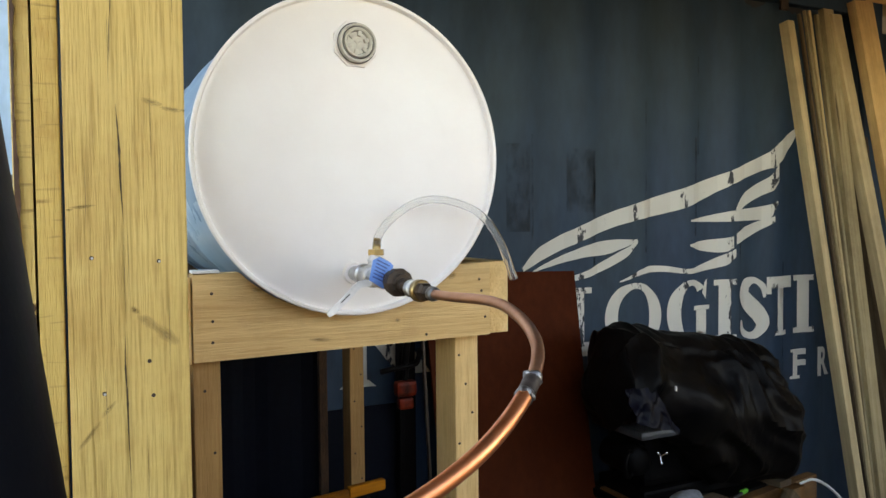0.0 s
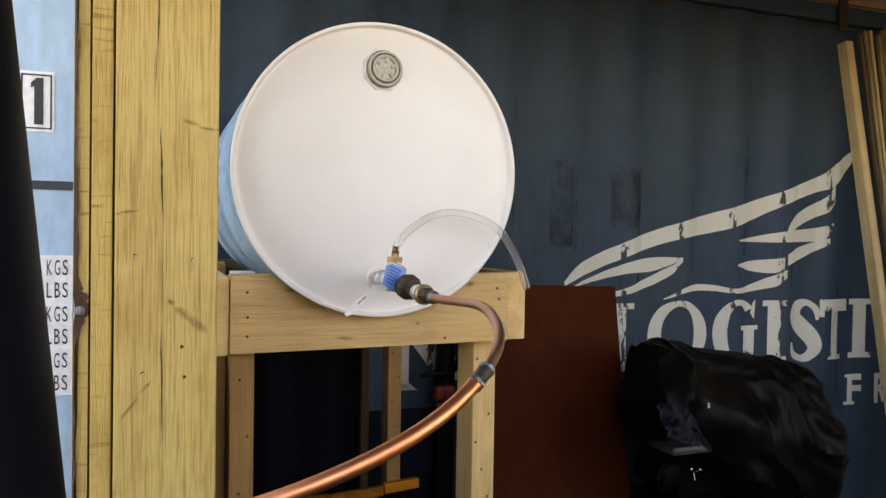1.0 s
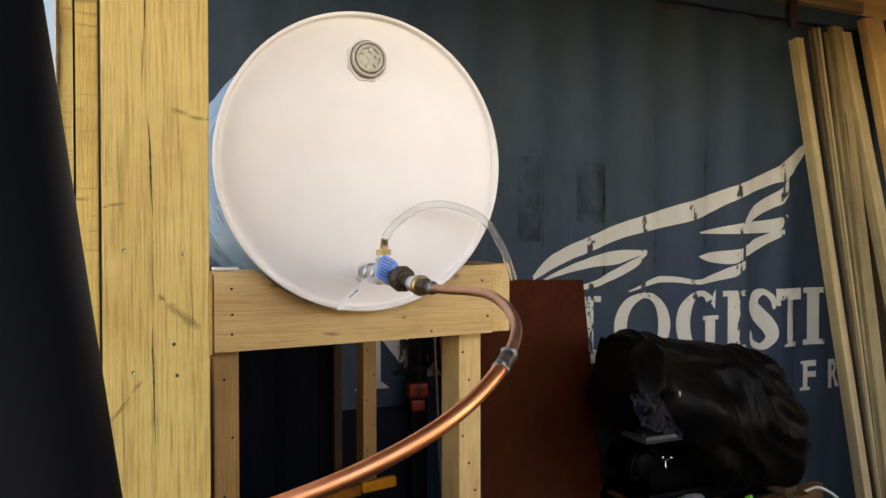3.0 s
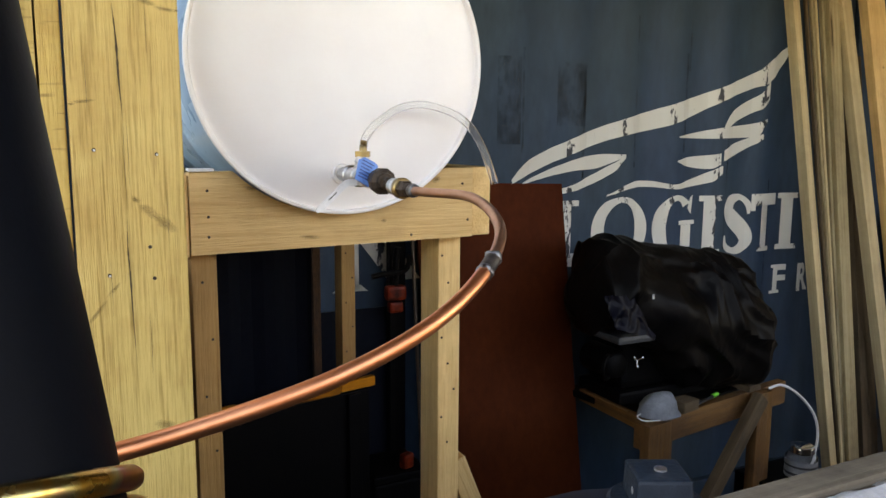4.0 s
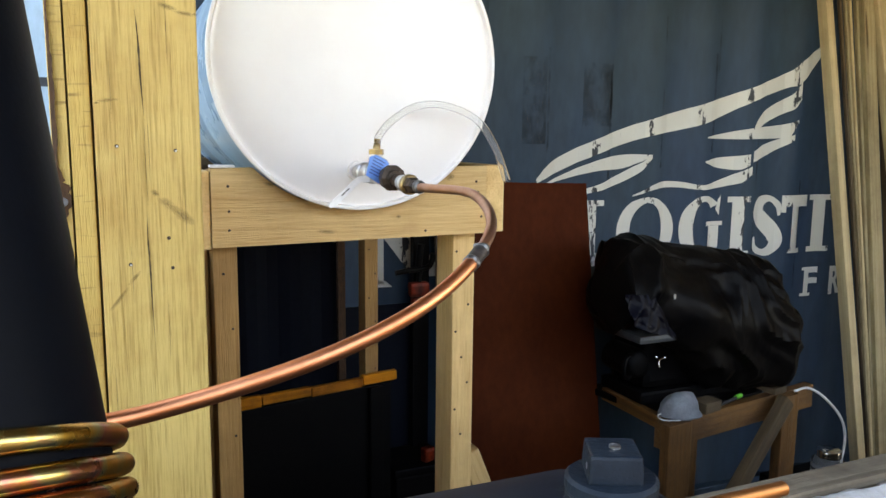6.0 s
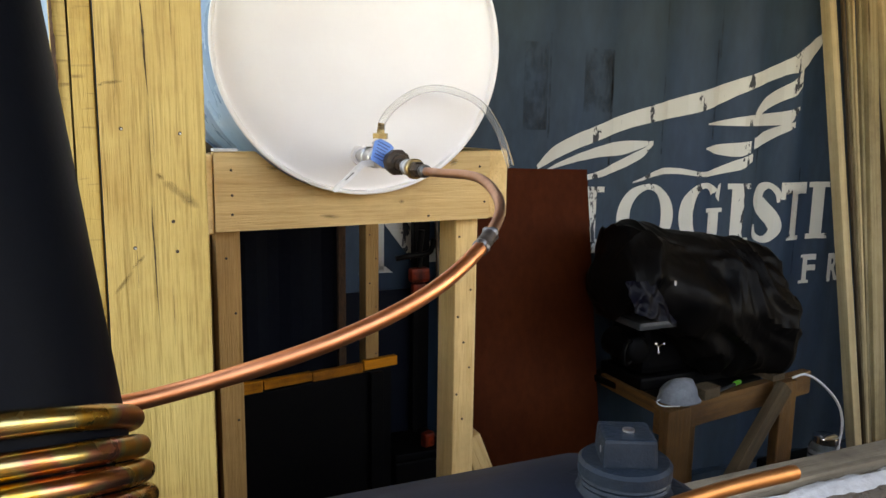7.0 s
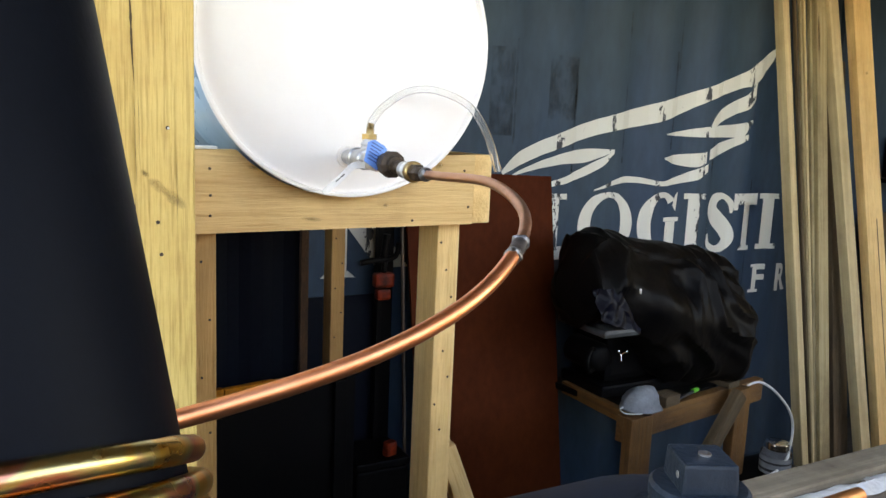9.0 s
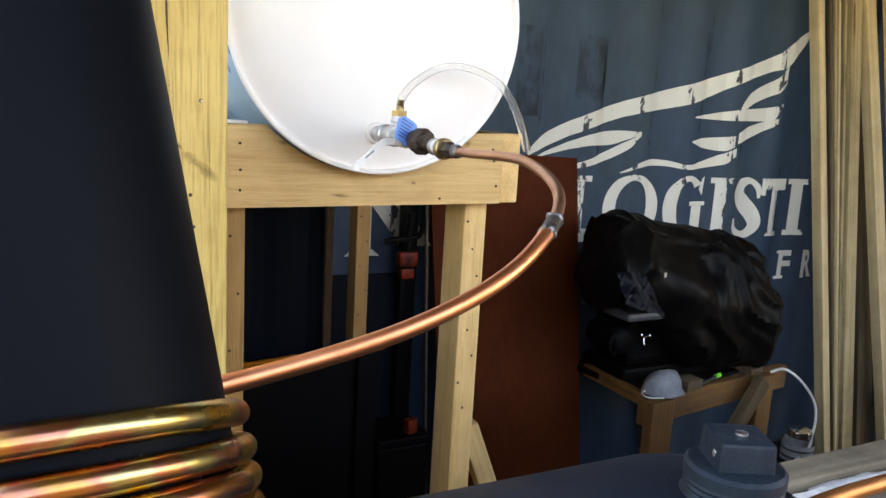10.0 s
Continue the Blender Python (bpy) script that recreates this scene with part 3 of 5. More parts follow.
def feather(stations):
    """A tapered wing feather through stations of x, lower z, upper z."""
    up = spline([(x, 0, b) for x, a, b in stations], 5)
    dn = spline([(x, 0, a) for x, a, b in stations], 5)
    bm = bmesh.new()
    u, d = [bm.verts.new((p.x, 0, p.z + 0.001)) for p in up], [bm.verts.new((p.x, 0, p.z - 0.001)) for p in dn]
    for k in range(len(u) - 1):
        bm.faces.new((d[k], d[k + 1], u[k + 1], u[k]))
    part("wing_feather", on_wall(bm), WORN, box_car)


feather([(1.46, 1.505, 1.52), (1.53, 1.536, 1.585), (1.72, 1.611, 1.668), (1.95, 1.680, 1.742), (2.24, 1.737, 1.817), (2.51, 1.838, 1.896), (2.694, 1.899, 1.963), (2.763, 1.918, 2.008), (2.857, 2.004, 2.066), (2.90, 2.066, 2.09)])
feather([(1.50, 1.498, 1.503), (1.60, 1.523, 1.543), (1.73, 1.55, 1.589), (1.86, 1.56, 1.611), (1.99, 1.605, 1.611)])
feather([(1.60, 1.455, 1.465), (1.73, 1.47, 1.493), (1.84, 1.50, 1.535), (1.93, 1.54, 1.575), (1.99, 1.598, 1.608)])
feather([(1.91, 1.447, 1.45), (2.03, 1.478, 1.50), (2.14, 1.48, 1.502), (2.26, 1.468, 1.486), (2.37, 1.480, 1.513), (2.465, 1.496, 1.543), (2.52, 1.53, 1.562)])
feather([(2.517, 1.719, 1.730), (2.545, 1.724, 1.772), (2.614, 1.762, 1.819), (2.700, 1.796, 1.858), (2.745, 1.814, 1.888), (2.775, 1.850, 1.930)])
feather([(2.265, 1.680, 1.684), (2.44, 1.678, 1.713), (2.53, 1.680, 1.725), (2.66, 1.684, 1.738), (2.72, 1.688, 1.748), (2.77, 1.752, 1.763)])
feather([(2.522, 1.582, 1.626), (2.58, 1.602, 1.653), (2.64, 1.628, 1.672), (2.70, 1.652, 1.686), (2.752, 1.676, 1.698)])
feather([(2.262, 1.580, 1.585), (2.334, 1.560, 1.599), (2.447, 1.550, 1.607), (2.506, 1.567, 1.614)])
# two wide sticker ghosts, then thin dark lines along the folds
for x0, x1, z0, z1 in ((1.40, 1.495, 1.65, 1.965), (1.66, 1.795, 1.72, 1.955)) + tuple((x, x + w, z0, z1) for x, w, z0, z1 in (
        (1.50, 0.010, 1.62, 2.0), (1.78, 0.012, 1.50, 1.98), (2.03, 0.010, 1.56, 2.15), (2.29, 0.014, 1.62, 2.02), (2.54, 0.010, 1.20, 1.75), (2.31, 0.010, 1.95, 2.35), (2.80, 0.012, 1.02, 1.5), (1.24, 0.012, 1.72, 2.2))):
    bm = bmesh.new()
    bm.faces.new([bm.verts.new(p) for p in ((x0, 0, z0), (x1, 0, z0), (x1, 0, z1), (x0, 0, z1))])
    part("grime_mark", on_wall(bm, 0.001), SMEAR, box_car, "dark sticker ghosts and thin fold lines")

# ---- pale blue container door in the sun ----
door = thing("container_door", (0, 0, 0), "pale blue steel container door in sunlight with white data panels", "door")
DY = 2.18
part("panel", box(-1.7, -0.06, DY, DY + 0.05, 0.1, 2.62, 0.004), SKYBLUE, door)
part("seam", box(-1.7, -0.06, DY - 0.004, DY, 1.792, 1.816, 0.001), STAIN, door)
part("number_panel", box(-0.30, -0.213, DY - 0.003, DY, 1.948, 2.112, 0), WHITE, door)
bm = box(-0.294, -0.219, DY - 0.005, DY - 0.003, 1.956, 1.960, 0)
for a in ((-0.294, -0.219, 2.100, 2.104), (-0.294, -0.290, 1.96, 2.10), (-0.223, -0.219, 1.96, 2.10)):
    box(a[0], a[1], DY - 0.005, DY - 0.003, a[2], a[3], 0, bm)
part("border", bm, INK, door)
part("digit", prism([(-0.262, 1.968), (-0.24, 1.968), (-0.24, 2.094), (-0.256, 2.094), (-0.27, 2.08), (-0.27, 2.066), (-0.262, 2.072)], DY - 0.006, DY - 0.003), INK, door)
part("data_panel", box(-0.46, -0.165, DY - 0.003, DY, 1.225, 1.612, 0), WHITE, door)
for k, word in enumerate(("KGS", "LBS", "KGS", "LBS", "KGS", "LBS")):
    z = 1.558 - 0.062 * k - 0.004 * (k // 2)
    for i, one in enumerate(word):       # condensed capitals, set apart
        bm = letters(one, 0.042, 0.0)
        lo, hi = min(v.co.x for v in bm.verts), max(v.co.x for v in bm.verts)
        bmesh.ops.transform(bm, matrix=Matrix.Translation((-0.229 + 0.0195 * i, DY - 0.0045, z)) @ Matrix.Diagonal((0.0135 / (hi - lo), 1, 1, 1)) @ Matrix.Translation((-lo, 0, 0)), verts=bm.verts)
        part("lettering", bm, INK, door)

# ---- the built-up wooden post ----
post = thing("wooden_post", (0, 0, 0), "tall built-up post of rough yellow treated lumber", "post")
part("front_board", box(-0.003, 0.140, 1.042, 1.080, 0.0, 2.69, 0.003), POST[2], post)
part("edge_board", box(-0.0345, -0.0065, 1.050, 1.190, 0.0, 2.69, 0.003), SAWN, post)
bm = bmesh.new()
prev = None
for k in range(361):                    # waney bark edge with a notch
    z = 2.69 * k / 360
    notch = 0.003 * math.exp(-((z - 1.568) / 0.013) ** 2)
    w = 0.016 + 0.004 * noise.noise((z * 3, 4, 0)) + 0.003 * noise.noise((z * 15, 1, 0))
    ring = [bm.verts.new(p) for p in ((notch - 0.0365 - w, 1.056, z), (-0.0375, 1.053, z), (-0.0375, 1.19, z), (notch - 0.060, 1.19, z), (notch - 0.060, 1.075, z))]
    if prev:
        for i in range(5):
            bm.faces.new((prev[i], prev[(i + 1) % 5], ring[(i + 1) % 5], ring[i]))
    prev = ring
bmesh.ops.recalc_face_normals(bm, faces=bm.faces)
part("wane_board", bm, SAWN, post)
bm = bmesh.new()
prev = None
for k in range(601):
    z = 0.6 + 2.09 * k / 600
    notch = 0.003 * math.exp(-((z - 1.568) / 0.013) ** 2)
    burst = math.exp(-((z - 1.572) / 0.034) ** 2) * (0.019 + 0.014 * noise.noise((z * 150, 1, 0)))
    w = min(0.0185, max(0.0005, 0.0018 + 0.006 * noise.noise((z * 5, 8, 0)) + 0.003 * noise.noise((z * 28, 3, 0)) + 0.0012 * noise.noise((z * 110, 6, 0))) + burst)
    pair = [bm.verts.new(p) for p in ((notch - 0.0575, 1.0545, z), (-0.0560 + max(w, notch + 0.001), 1.0512, z), (-0.0560 + max(w, notch + 0.001), 1.10, z))]
    if prev:
        bm.faces.new((prev[0], prev[1], pair[1], pair[0]))
        bm.faces.new((prev[1], prev[2], pair[2], pair[1]))
    prev = pair
part("bark_edge", bm, BARK, post, "ragged dark brown bark edge")
part("bolt_cap", lathe([(0, 0.0068), (0.0028, 0.0062), (0.0052, 0.0044), (0.0066, 0.001), (0.0068, -0.004)], 20, pose(-0.0485, 1.0515, 1.5685, 90, 0, 0)), FELT, post, "pale round cap in the torn bark", True)
part("core_board", box(-0.003, 0.132, 1.084, 1.19, 0.0, 2.69, 0.002), POST[2], post)


def crack(points, width, parent, material=INK):
    path = spline([(x, y, z) for x, y, z in points], 8)
    bm = bmesh.new()
    prev = None
    for i, q in enumerate(path):
        w = width * math.sin(math.pi * (i + 0.15) / (len(path) - 0.7)) * (0.7 + 0.5 * noise.noise((q.z * 90, 2, 0)))
        pair = (bm.verts.new(q + Vector((-w, 0, 0))), bm.verts.new(q + Vector((w, 0, 0))))
        if prev:
            bm.faces.new((prev[0], prev[1], pair[1], pair[0]))
        prev = pair
    part("crack", bm, material, parent, "dark drying crack")


CRACK = surface("crack_shadow", (0.07, 0.045, 0.02), (0.05, 0.03, 0.012), 30.0, 0.9)
crack([(0.0565, 1.0405, 1.842), (0.0595, 1.0405, 1.795), (0.0605, 1.0405, 1.745), (0.063, 1.0405, 1.690)], 0.0019, post, CRACK)
crack([(0.063, 1.0405, 1.690), (0.0625, 1.0405, 1.63), (0.0635, 1.0405, 1.56)], 0.0005, post, CRACK)
crack([(0.0625, 1.0405, 1.555), (0.061, 1.0405, 1.515), (0.0625, 1.0405, 1.472), (0.0632, 1.0405, 1.421), (0.0652, 1.0405, 1.345)], 0.0015, post, CRACK)
crack([(0.055, 1.0405, 2.08), (0.054, 1.0405, 1.985), (0.0525, 1.0405, 1.945)], 0.0012, post, CRACK)
crack([(0.052, 1.0405, 1.955), (0.0512, 1.0405, 1.92), (0.0505, 1.0405, 1.895)], 0.0008, post, CRACK)
for k in range(9):                       # hairline checks in the rough face
    cx, cz = 0.008 + 0.125 * ((k * 0.618) % 1.0), 1.28 + 0.09 * k
    crack([(cx, 1.0407, cz + 0.05), (cx + 0.0008, 1.0407, cz), (cx + 0.0003, 1.0407, cz - 0.05)], 0.0004, post, CRACK)


def knot(parent, x, y, z, w, h, turn, material):
    bm = bmesh.new()
    vs = [bm.verts.new((1.25 * math.cos(k * math.pi / 12), 0, 1.25 * math.sin(k * math.pi / 12))) for k in range(24)]
    bm.faces.new(vs)
    part("knot", bm, material, parent, "", False, pose(x, y, z, 0, turn, 0) @ Matrix.Diagonal((w, 1, h, 1)))


for q in ((0.100, 1.846, 0.020, 0.006, 14, 1), (0.124, 1.838, 0.022, 0.0045, 6, 0), (0.138, 1.8375, 0.005, 0.0025, 0, 0), (0.074, 1.580, 0.010, 0.006, 40, 0), (0.092, 1.562, 0.026, 0.010, 36, 0), (0.112, 1.545, 0.028, 0.012, 40, 1),
           (0.018, 1.425, 0.032, 0.0050, -52, 0), (0.040, 1.455, 0.020, 0.0042, -48, 1), (0.001, 1.708, 0.006, 0.0025, 0, 0), (0.016, 1.712, 0.022, 0.004, -8, 1),
          (0.125, 2.06, 0.018, 0.035, 10, 1), (0.100, 1.25, 0.024, 0.012, 20, 1)):
    knot(post, q[0], 1.0412, q[1], q[2], q[3], q[4], KNOT_PALE if q[5] else KNOT)

def nail_mesh(r):
    return mesh_of("nail", lathe([(0, 0.0015), (r * 0.7, 0.0015), (r, 0.0), (r, -0.003)], 10, pose(0, 0, 0, 90, 0, 0)), IRON)


NAIL = nail_mesh(0.0027)


def nails(parent, places):
    for q in places:
        ob = new("nail", NAIL)
        ob.parent, ob.location = parent, q


nails(post, [(0.025, 1.0415, 1.648), (0.104, 1.0415, 1.642), (0.036, 1.0415, 1.476), (0.090, 1.0415, 1.513), (0.094, 1.0415, 1.468)])
for x, z in ((0.0256, 1.6476), (0.1046, 1.6416), (0.0366, 1.4756)):
    part("nail_head", lathe([(0, 0.0024), (0.0013, 0.0024), (0.0017, 0.0015)], 6, pose(x, 1.0415, z, 90, 0, 0)), CORD, post, "bright nail head in its hole")


# ---- drum stand ----
stand = thing("drum_stand", (0, 0, 0), "pine lumber stand with a notched front rail cradling the drum", "stand")
CX, CZ, CR = 0.459, 1.808, 0.283
arc0 = math.asin((CZ - 1.606) / (CR + 0.001))
outline = [(0.183, 1.457), (0.750, 1.464), (0.750, 1.608)]
for k in range(25):
    a = -arc0 - (math.pi - 2 * arc0) * k / 24
    outline.append((CX + (CR + 0.001) * math.cos(a), CZ + (CR + 0.001) * math.sin(a)))
outline.append((0.183, 1.604))
part("front_rail", prism(outline, 1.310, 1.348), PINE[0], stand)
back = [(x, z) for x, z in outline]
# dark wood puts the shade under the drum into the rail's colour
part("back_rail", prism(back, 2.102, 2.130), OLD[0], stand, "back rail darkened to stand for the shade under the drum")
part("side_rail", box(0.144, 0.181, 1.318, 2.130, 1.452, 1.600, 0.003), PINE[1], stand)
part("side_rail", box(0.7525, 0.796, 1.316, 2.130, 1.465, 1.609, 0.003), PINE[1], stand)
part("leg", box(0.186, 0.232, 1.350, 1.439, 0, 1.60, 0.003), DARK_PINE[2], stand)
part("leg", box(0.144, 0.183, 1.40, 1.44, 0, 1.45, 0.003), DARK_PINE[2], stand)
part("leg", box(0.692, 0.744, 1.350, 1.442, 0, 1.55, 0.003), PINE[2], stand)
part("leg", box(0.186, 0.232, 2.034, 2.100, 0, 1.60, 0.003), DARK_PINE[2], stand)
part("leg", box(0.706, 0.748, 2.034, 2.100, 0, 1.55, 0.003), DARK_PINE[2], stand)
part("brace", box(-0.024, 0.024, -0.019, 0.019, -0.14, 0.035, 0.006), PINE[2], stand, "short diagonal brace", False, pose(0.772, 1.405, 0.90, 0, -22, 0))
nails(stand, [(0.213, 1.3095, 1.572), (0.214, 1.3095, 1.525), (0.2135, 1.3095, 1.489), (0.726, 1.3095, 1.575), (0.731, 1.3095, 1.552), (0.610, 1.3095, 1.474), (0.739, 1.3095, 1.50)]
      + [(0.700 + 0.03 * ((k * 7) % 3) / 2, 1.3495, 1.42 - 0.06 * k) for k in range(8)] + [(0.719 + 0.02 * (k % 2), 2.0335, 1.33 - 0.075 * k) for k in range(6)]
      + [(0.205 + 0.015 * (k % 2), 1.3495, 1.40 - 0.11 * k) for k in range(4)])
for q in ((0.29, 1.575, 0.018, 0.006, 10, 1), (0.55, 1.505, 0.008, 0.006, 0, 0), (0.665, 1.585, 0.016, 0.01, -20, 1), (0.40, 1.48, 0.03, 0.006, 4, 1)):
    knot(stand, q[0], 1.3092, q[1], q[2], q[3], q[4], KNOT_PALE if q[5] else KNOT)
shim = thing("shim", (0.205, 1.33, 1.606), "pale thin offcut lying on the stand rail", "offcut")
part("strip", box(-0.022, 0.022, -0.018, 0.018, 0, 0.005, 0.001), TAPE, shim)

# ---- drum ----
drum = thing("steel_drum", (CX, 1.265, CZ), "white-faced steel drum lying on its side on the wooden stand", "drum", turn=(-90, 0, 0))
R = 0.276
prof = [(R + 0.001, 0.016), (CR, 0.013), (CR, 0.002), (CR - 0.002, 0.0), (CR - 0.006, 0.0), (CR - 0.008, 0.003)]
part("chime", lathe(prof + [(CR - 0.009, 0.016), (R + 0.001, 0.016)], 120), DRUM, drum, "white rolled rim", True)
part("head", lathe([(CR - 0.0085, 0.012), (CR - 0.014, 0.0125), (CR - 0.018, 0.010), (0.18, 0.0088), (0, 0.008)], 120), DRUM, drum, "", True)
body = [(R, 0.014)]
for c in (0.29, 0.58):
    body += [(R, c - 0.022), (R + 0.004, c - 0.012), (R + 0.008, c), (R + 0.004, c + 0.012), (R, c + 0.022)]
body += [(R, 0.855), (CR, 0.858), (CR, 0.87), (CR - 0.008, 0.87), (CR - 0.009, 0.86), (0, 0.86)]
part("shell", lathe(body, 120), DRUM_SIDE, drum, "glossy pale blue-grey side with rolling hoops", True)
# the drum's own axes: x to the right, y down, z into the drum
bung = part("bung", lathe([(0, -0.004), (0.020, -0.004), (0.0215, -0.010), (0.0255, -0.012), (0.0265, -0.006), (0.0285, -0.006), (0.030, -0.010), (0.033, -0.010), (0.034, -0.004), (0.034, 0.008)], 48), BUNG, drum, "grey plastic drum plug", True, pose(0.001, -0.194, 0))
part("flange", lathe([(0.043, 0.010), (0.0415, 0.0045), (0.033, 0.0045), (0.033, 0.010)], 8, pose(0, 0, 0, 0, 0, 22.5)), DRUM, bung)
# dark rings put the shade of the plug's grooves into colour
part("groove", lathe([(0.0270, -0.0075), (0.0285, -0.0075)], 48), INK, bung, "dark ring painted for the shade in a groove")
part("groove", lathe([(0.0342, -0.0015), (0.0358, -0.0015)], 48), INK, bung, "dark ring painted for the shade in a groove")
part("groove", lathe([(0.0195, -0.0048), (0.0212, -0.0048)], 48), INK, bung, "dark ring painted for the shade in a groove")
for k in range(6):
    part("rib", box(-0.0035, 0.0035, 0.012, 0.0215, -0.009, -0.003, 0.001), BUNG, bung, "", False, pose(0, 0, 0, 0, 0, 60 * k + 12))
for k in range(3):
    part("mark", box(-0.001, 0.001, 0.0, 0.007, -0.0055, -0.0035, 0), BUNG, bung, "", False, pose(0, 0, 0, 0, 0, 120 * k))

# ---- valve and fittings ----
VX, VZ = 0.451, 1.600
Y = lambda y, x=VX, z=VZ: (x, y, z)
valve = thing("valve_assembly", (0, 0, 0), "ball valve, tee and rusty iron fittings screwed into the drum", "valve")
part("nipple", lathe([(0, 0), (0.0145, 0), (0.0145, 0.004), (0.0125, 0.006)] + [(0.0125 + 0.0012 * (k % 2), 0.008 + 0.003 * k) for k in range(14)] + [(0, 0.05)], 24, Matrix.Translation(Y(1.225)) @ pose(0, 0, 0, -90, 0, 0)), ZINC, valve, "", True)
part("port_ring", lathe([(0.0125, 0), (0.018, 0.0), (0.0195, 0.003), (0.0195, 0.010)], 32, Matrix.Translation(Y(1.264)) @ pose(0, 0, 0, -90, 0, 0)), DRUM, valve, "", True)
bm = lathe([(0, 0), (0.017, 0), (0.019, 0.003), (0.019, 0.012), (0.016, 0.014), (0.016, 0.042), (0.019, 0.044), (0.019, 0.053), (0.017, 0.056), (0, 0.056)], 28, Matrix.Translation(Y(1.170)) @ pose(0, 0, 0, -90, 0, 0))
lathe([(0.0, 0), (0.0155, 0), (0.0155, 0.018), (0.0185, 0.020), (0.0185, 0.030), (0.016, 0.032), (0, 0.032)], 28, Matrix.Translation((VX + 0.008, 1.198, VZ)) @ pose(0, 0, 0, 0, 25, 0), bm)
part("tee", bm, ZINC, valve, "grey galvanised tee", True)
barb = part("barb_fitting", lathe([(0, 0), (0.0125, 0), (0.0125, 0.004), (0.0075, 0.004)], 24, Matrix.Translation((0.466, 1.2, 1.630))), TAPE, valve, "", True)
part("hex_nut", lathe([(0, 0), (0.0145, 0), (0.0145, 0.010), (0, 0.010)], 6, Matrix.Translation((0.4665, 1.2, 1.6335))), BRASS, barb, "brass hex")
part("barb", lathe([(0, 0), (0.007, 0), (0.007, 0.006), (0.0055, 0.008), (0.0062, 0.011), (0.005, 0.0125), (0.0058, 0.017), (0.0045, 0.019), (0, 0.019)], 20, Matrix.Translation((0.467, 1.2, 1.6435)) @ pose(0, 0, 0, 0, 4, 0)), BRASS, barb, "", True)
part("valve_body", lathe([(0, 0), (0.0155, 0), (0.0155, 0.012), (0.0175, 0.018), (0.0185, 0.034), (0.0175, 0.050), (0.0155, 0.056), (0.0155, 0.070), (0, 0.070)], 8, Matrix.Translation(Y(1.100)) @ pose(0, 0, 0, -90, 0, 0)), ZINC, valve, "dull zinc ball valve")
part("iron_union", lathe([(0, 0), (0.0135, 0), (0.0145, 0.003), (0.0150, 0.008), (0.0175, 0.009), (0.0215, 0.011), (0.0222, 0.014), (0.0222, 0.024), (0.0212, 0.028), (0.0175, 0.030), (0.0175, 0.044), (0, 0.044)], 10, Matrix.Translation(Y(1.050, VX, 1.597)) @ pose(0, 0, 0, -90, 0, 0)), IRON, valve, "rusty black iron union")
part("iron_nipple", lathe([(0, 0), (0.0105, 0)] + [(0.0105 + 0.0009 * (k % 2), 0.002 + 0.002 * k) for k in range(8)] + [(0.0108, 0.018), (0.0108, 0.034), (0, 0.034)], 24, Matrix.Translation(Y(1.020, VX, 1.594)) @ pose(0, 0, 0, -90, 0, 0)), IRON, valve, "", True)
part("coupling", lathe([(0, 0), (0.0122, 0), (0.0135, 0.002), (0.0135, 0.009), (0.0118, 0.011), (0.0118, 0.020), (0.0132, 0.022), (0.0132, 0.029), (0, 0.029)], 28, Matrix.Translation(Y(0.992, VX, 1.5915)) @ pose(0, 0, 0, -90, 0, 0)), ZINC, valve, "bright zinc coupling with thread tape", True)
# white band added to make the coupling look brighter
part("tape_band", lathe([(0.0119, 0.001), (0.0128, 0.003), (0.0125, 0.008), (0.0119, 0.010)], 24, Matrix.Translation(Y(1.003, VX, 1.592)) @ pose(0, 0, 0, -90, 0, 0)), TAPE, valve, "white thread tape added to brighten the coupling", True)
part("brass_ring", lathe([(0, 0), (0.0145, 0), (0.0163, 0.002), (0.0163, 0.010), (0.014, 0.012), (0, 0.012)], 28, Matrix.Translation(Y(0.982, VX, 1.5905)) @ pose(0, 0, 0, -90, 0, 0)), BRASS, valve, "", True)
part("adapter", lathe([(0, 0), (0.0095, 0), (0.0105, 0.006), (0.0105, 0.014), (0.0138, 0.018), (0.0138, 0.030), (0, 0.030)], 6, Matrix.Translation(Y(0.952, VX, 1.590)) @ pose(0, 0, 0, -90, 0, 0)), IRON, valve, "scorched brass adapter")
part("solder_ring", lathe([(0.007, 0), (0.0098, 0.002), (0.0108, 0.008), (0.0095, 0.014), (0.007, 0.016)], 20, Matrix.Translation(Y(0.938, VX, 1.5895)) @ pose(0, 0, 0, -90, 0, 0)), SOLDER, valve, "", True)
lever = thing("lever", (0, 0, 0))
lever.parent = valve
path = spline([(0.432, 1.135, 1.592), (0.418, 1.135, 1.592), (0.408, 1.134, 1.588), (0.385, 1.132, 1.567), (0.358, 1.130, 1.545)], 5)
bm = bmesh.new()
prev = None
for i, q in enumerate(path):
    t = (path[min(i + 1, len(path) - 1)] - path[max(i - 1, 0)]).normalized()
    u = Vector((-t.z, 0, t.x))
    w = 0.0055 * (0.55 if i == len(path) - 1 else 1.0)
    ring = [bm.verts.new(q + u * a * w + Vector((0, b * 0.0015, 0))) for a, b in ((-1, -1), (1, -1), (1, 1), (-1, 1))]
    if prev:
        for k in range(4):
            bm.faces.new((prev[k], prev[(k + 1) % 4], ring[(k + 1) % 4], ring[k]))
    else:
        bm.faces.new(ring)
    prev = ring
bm.faces.new(prev)
bmesh.ops.recalc_face_normals(bm, faces=bm.faces)
part("lever_arm", bm, LEVER, lever, "white-coated valve lever")
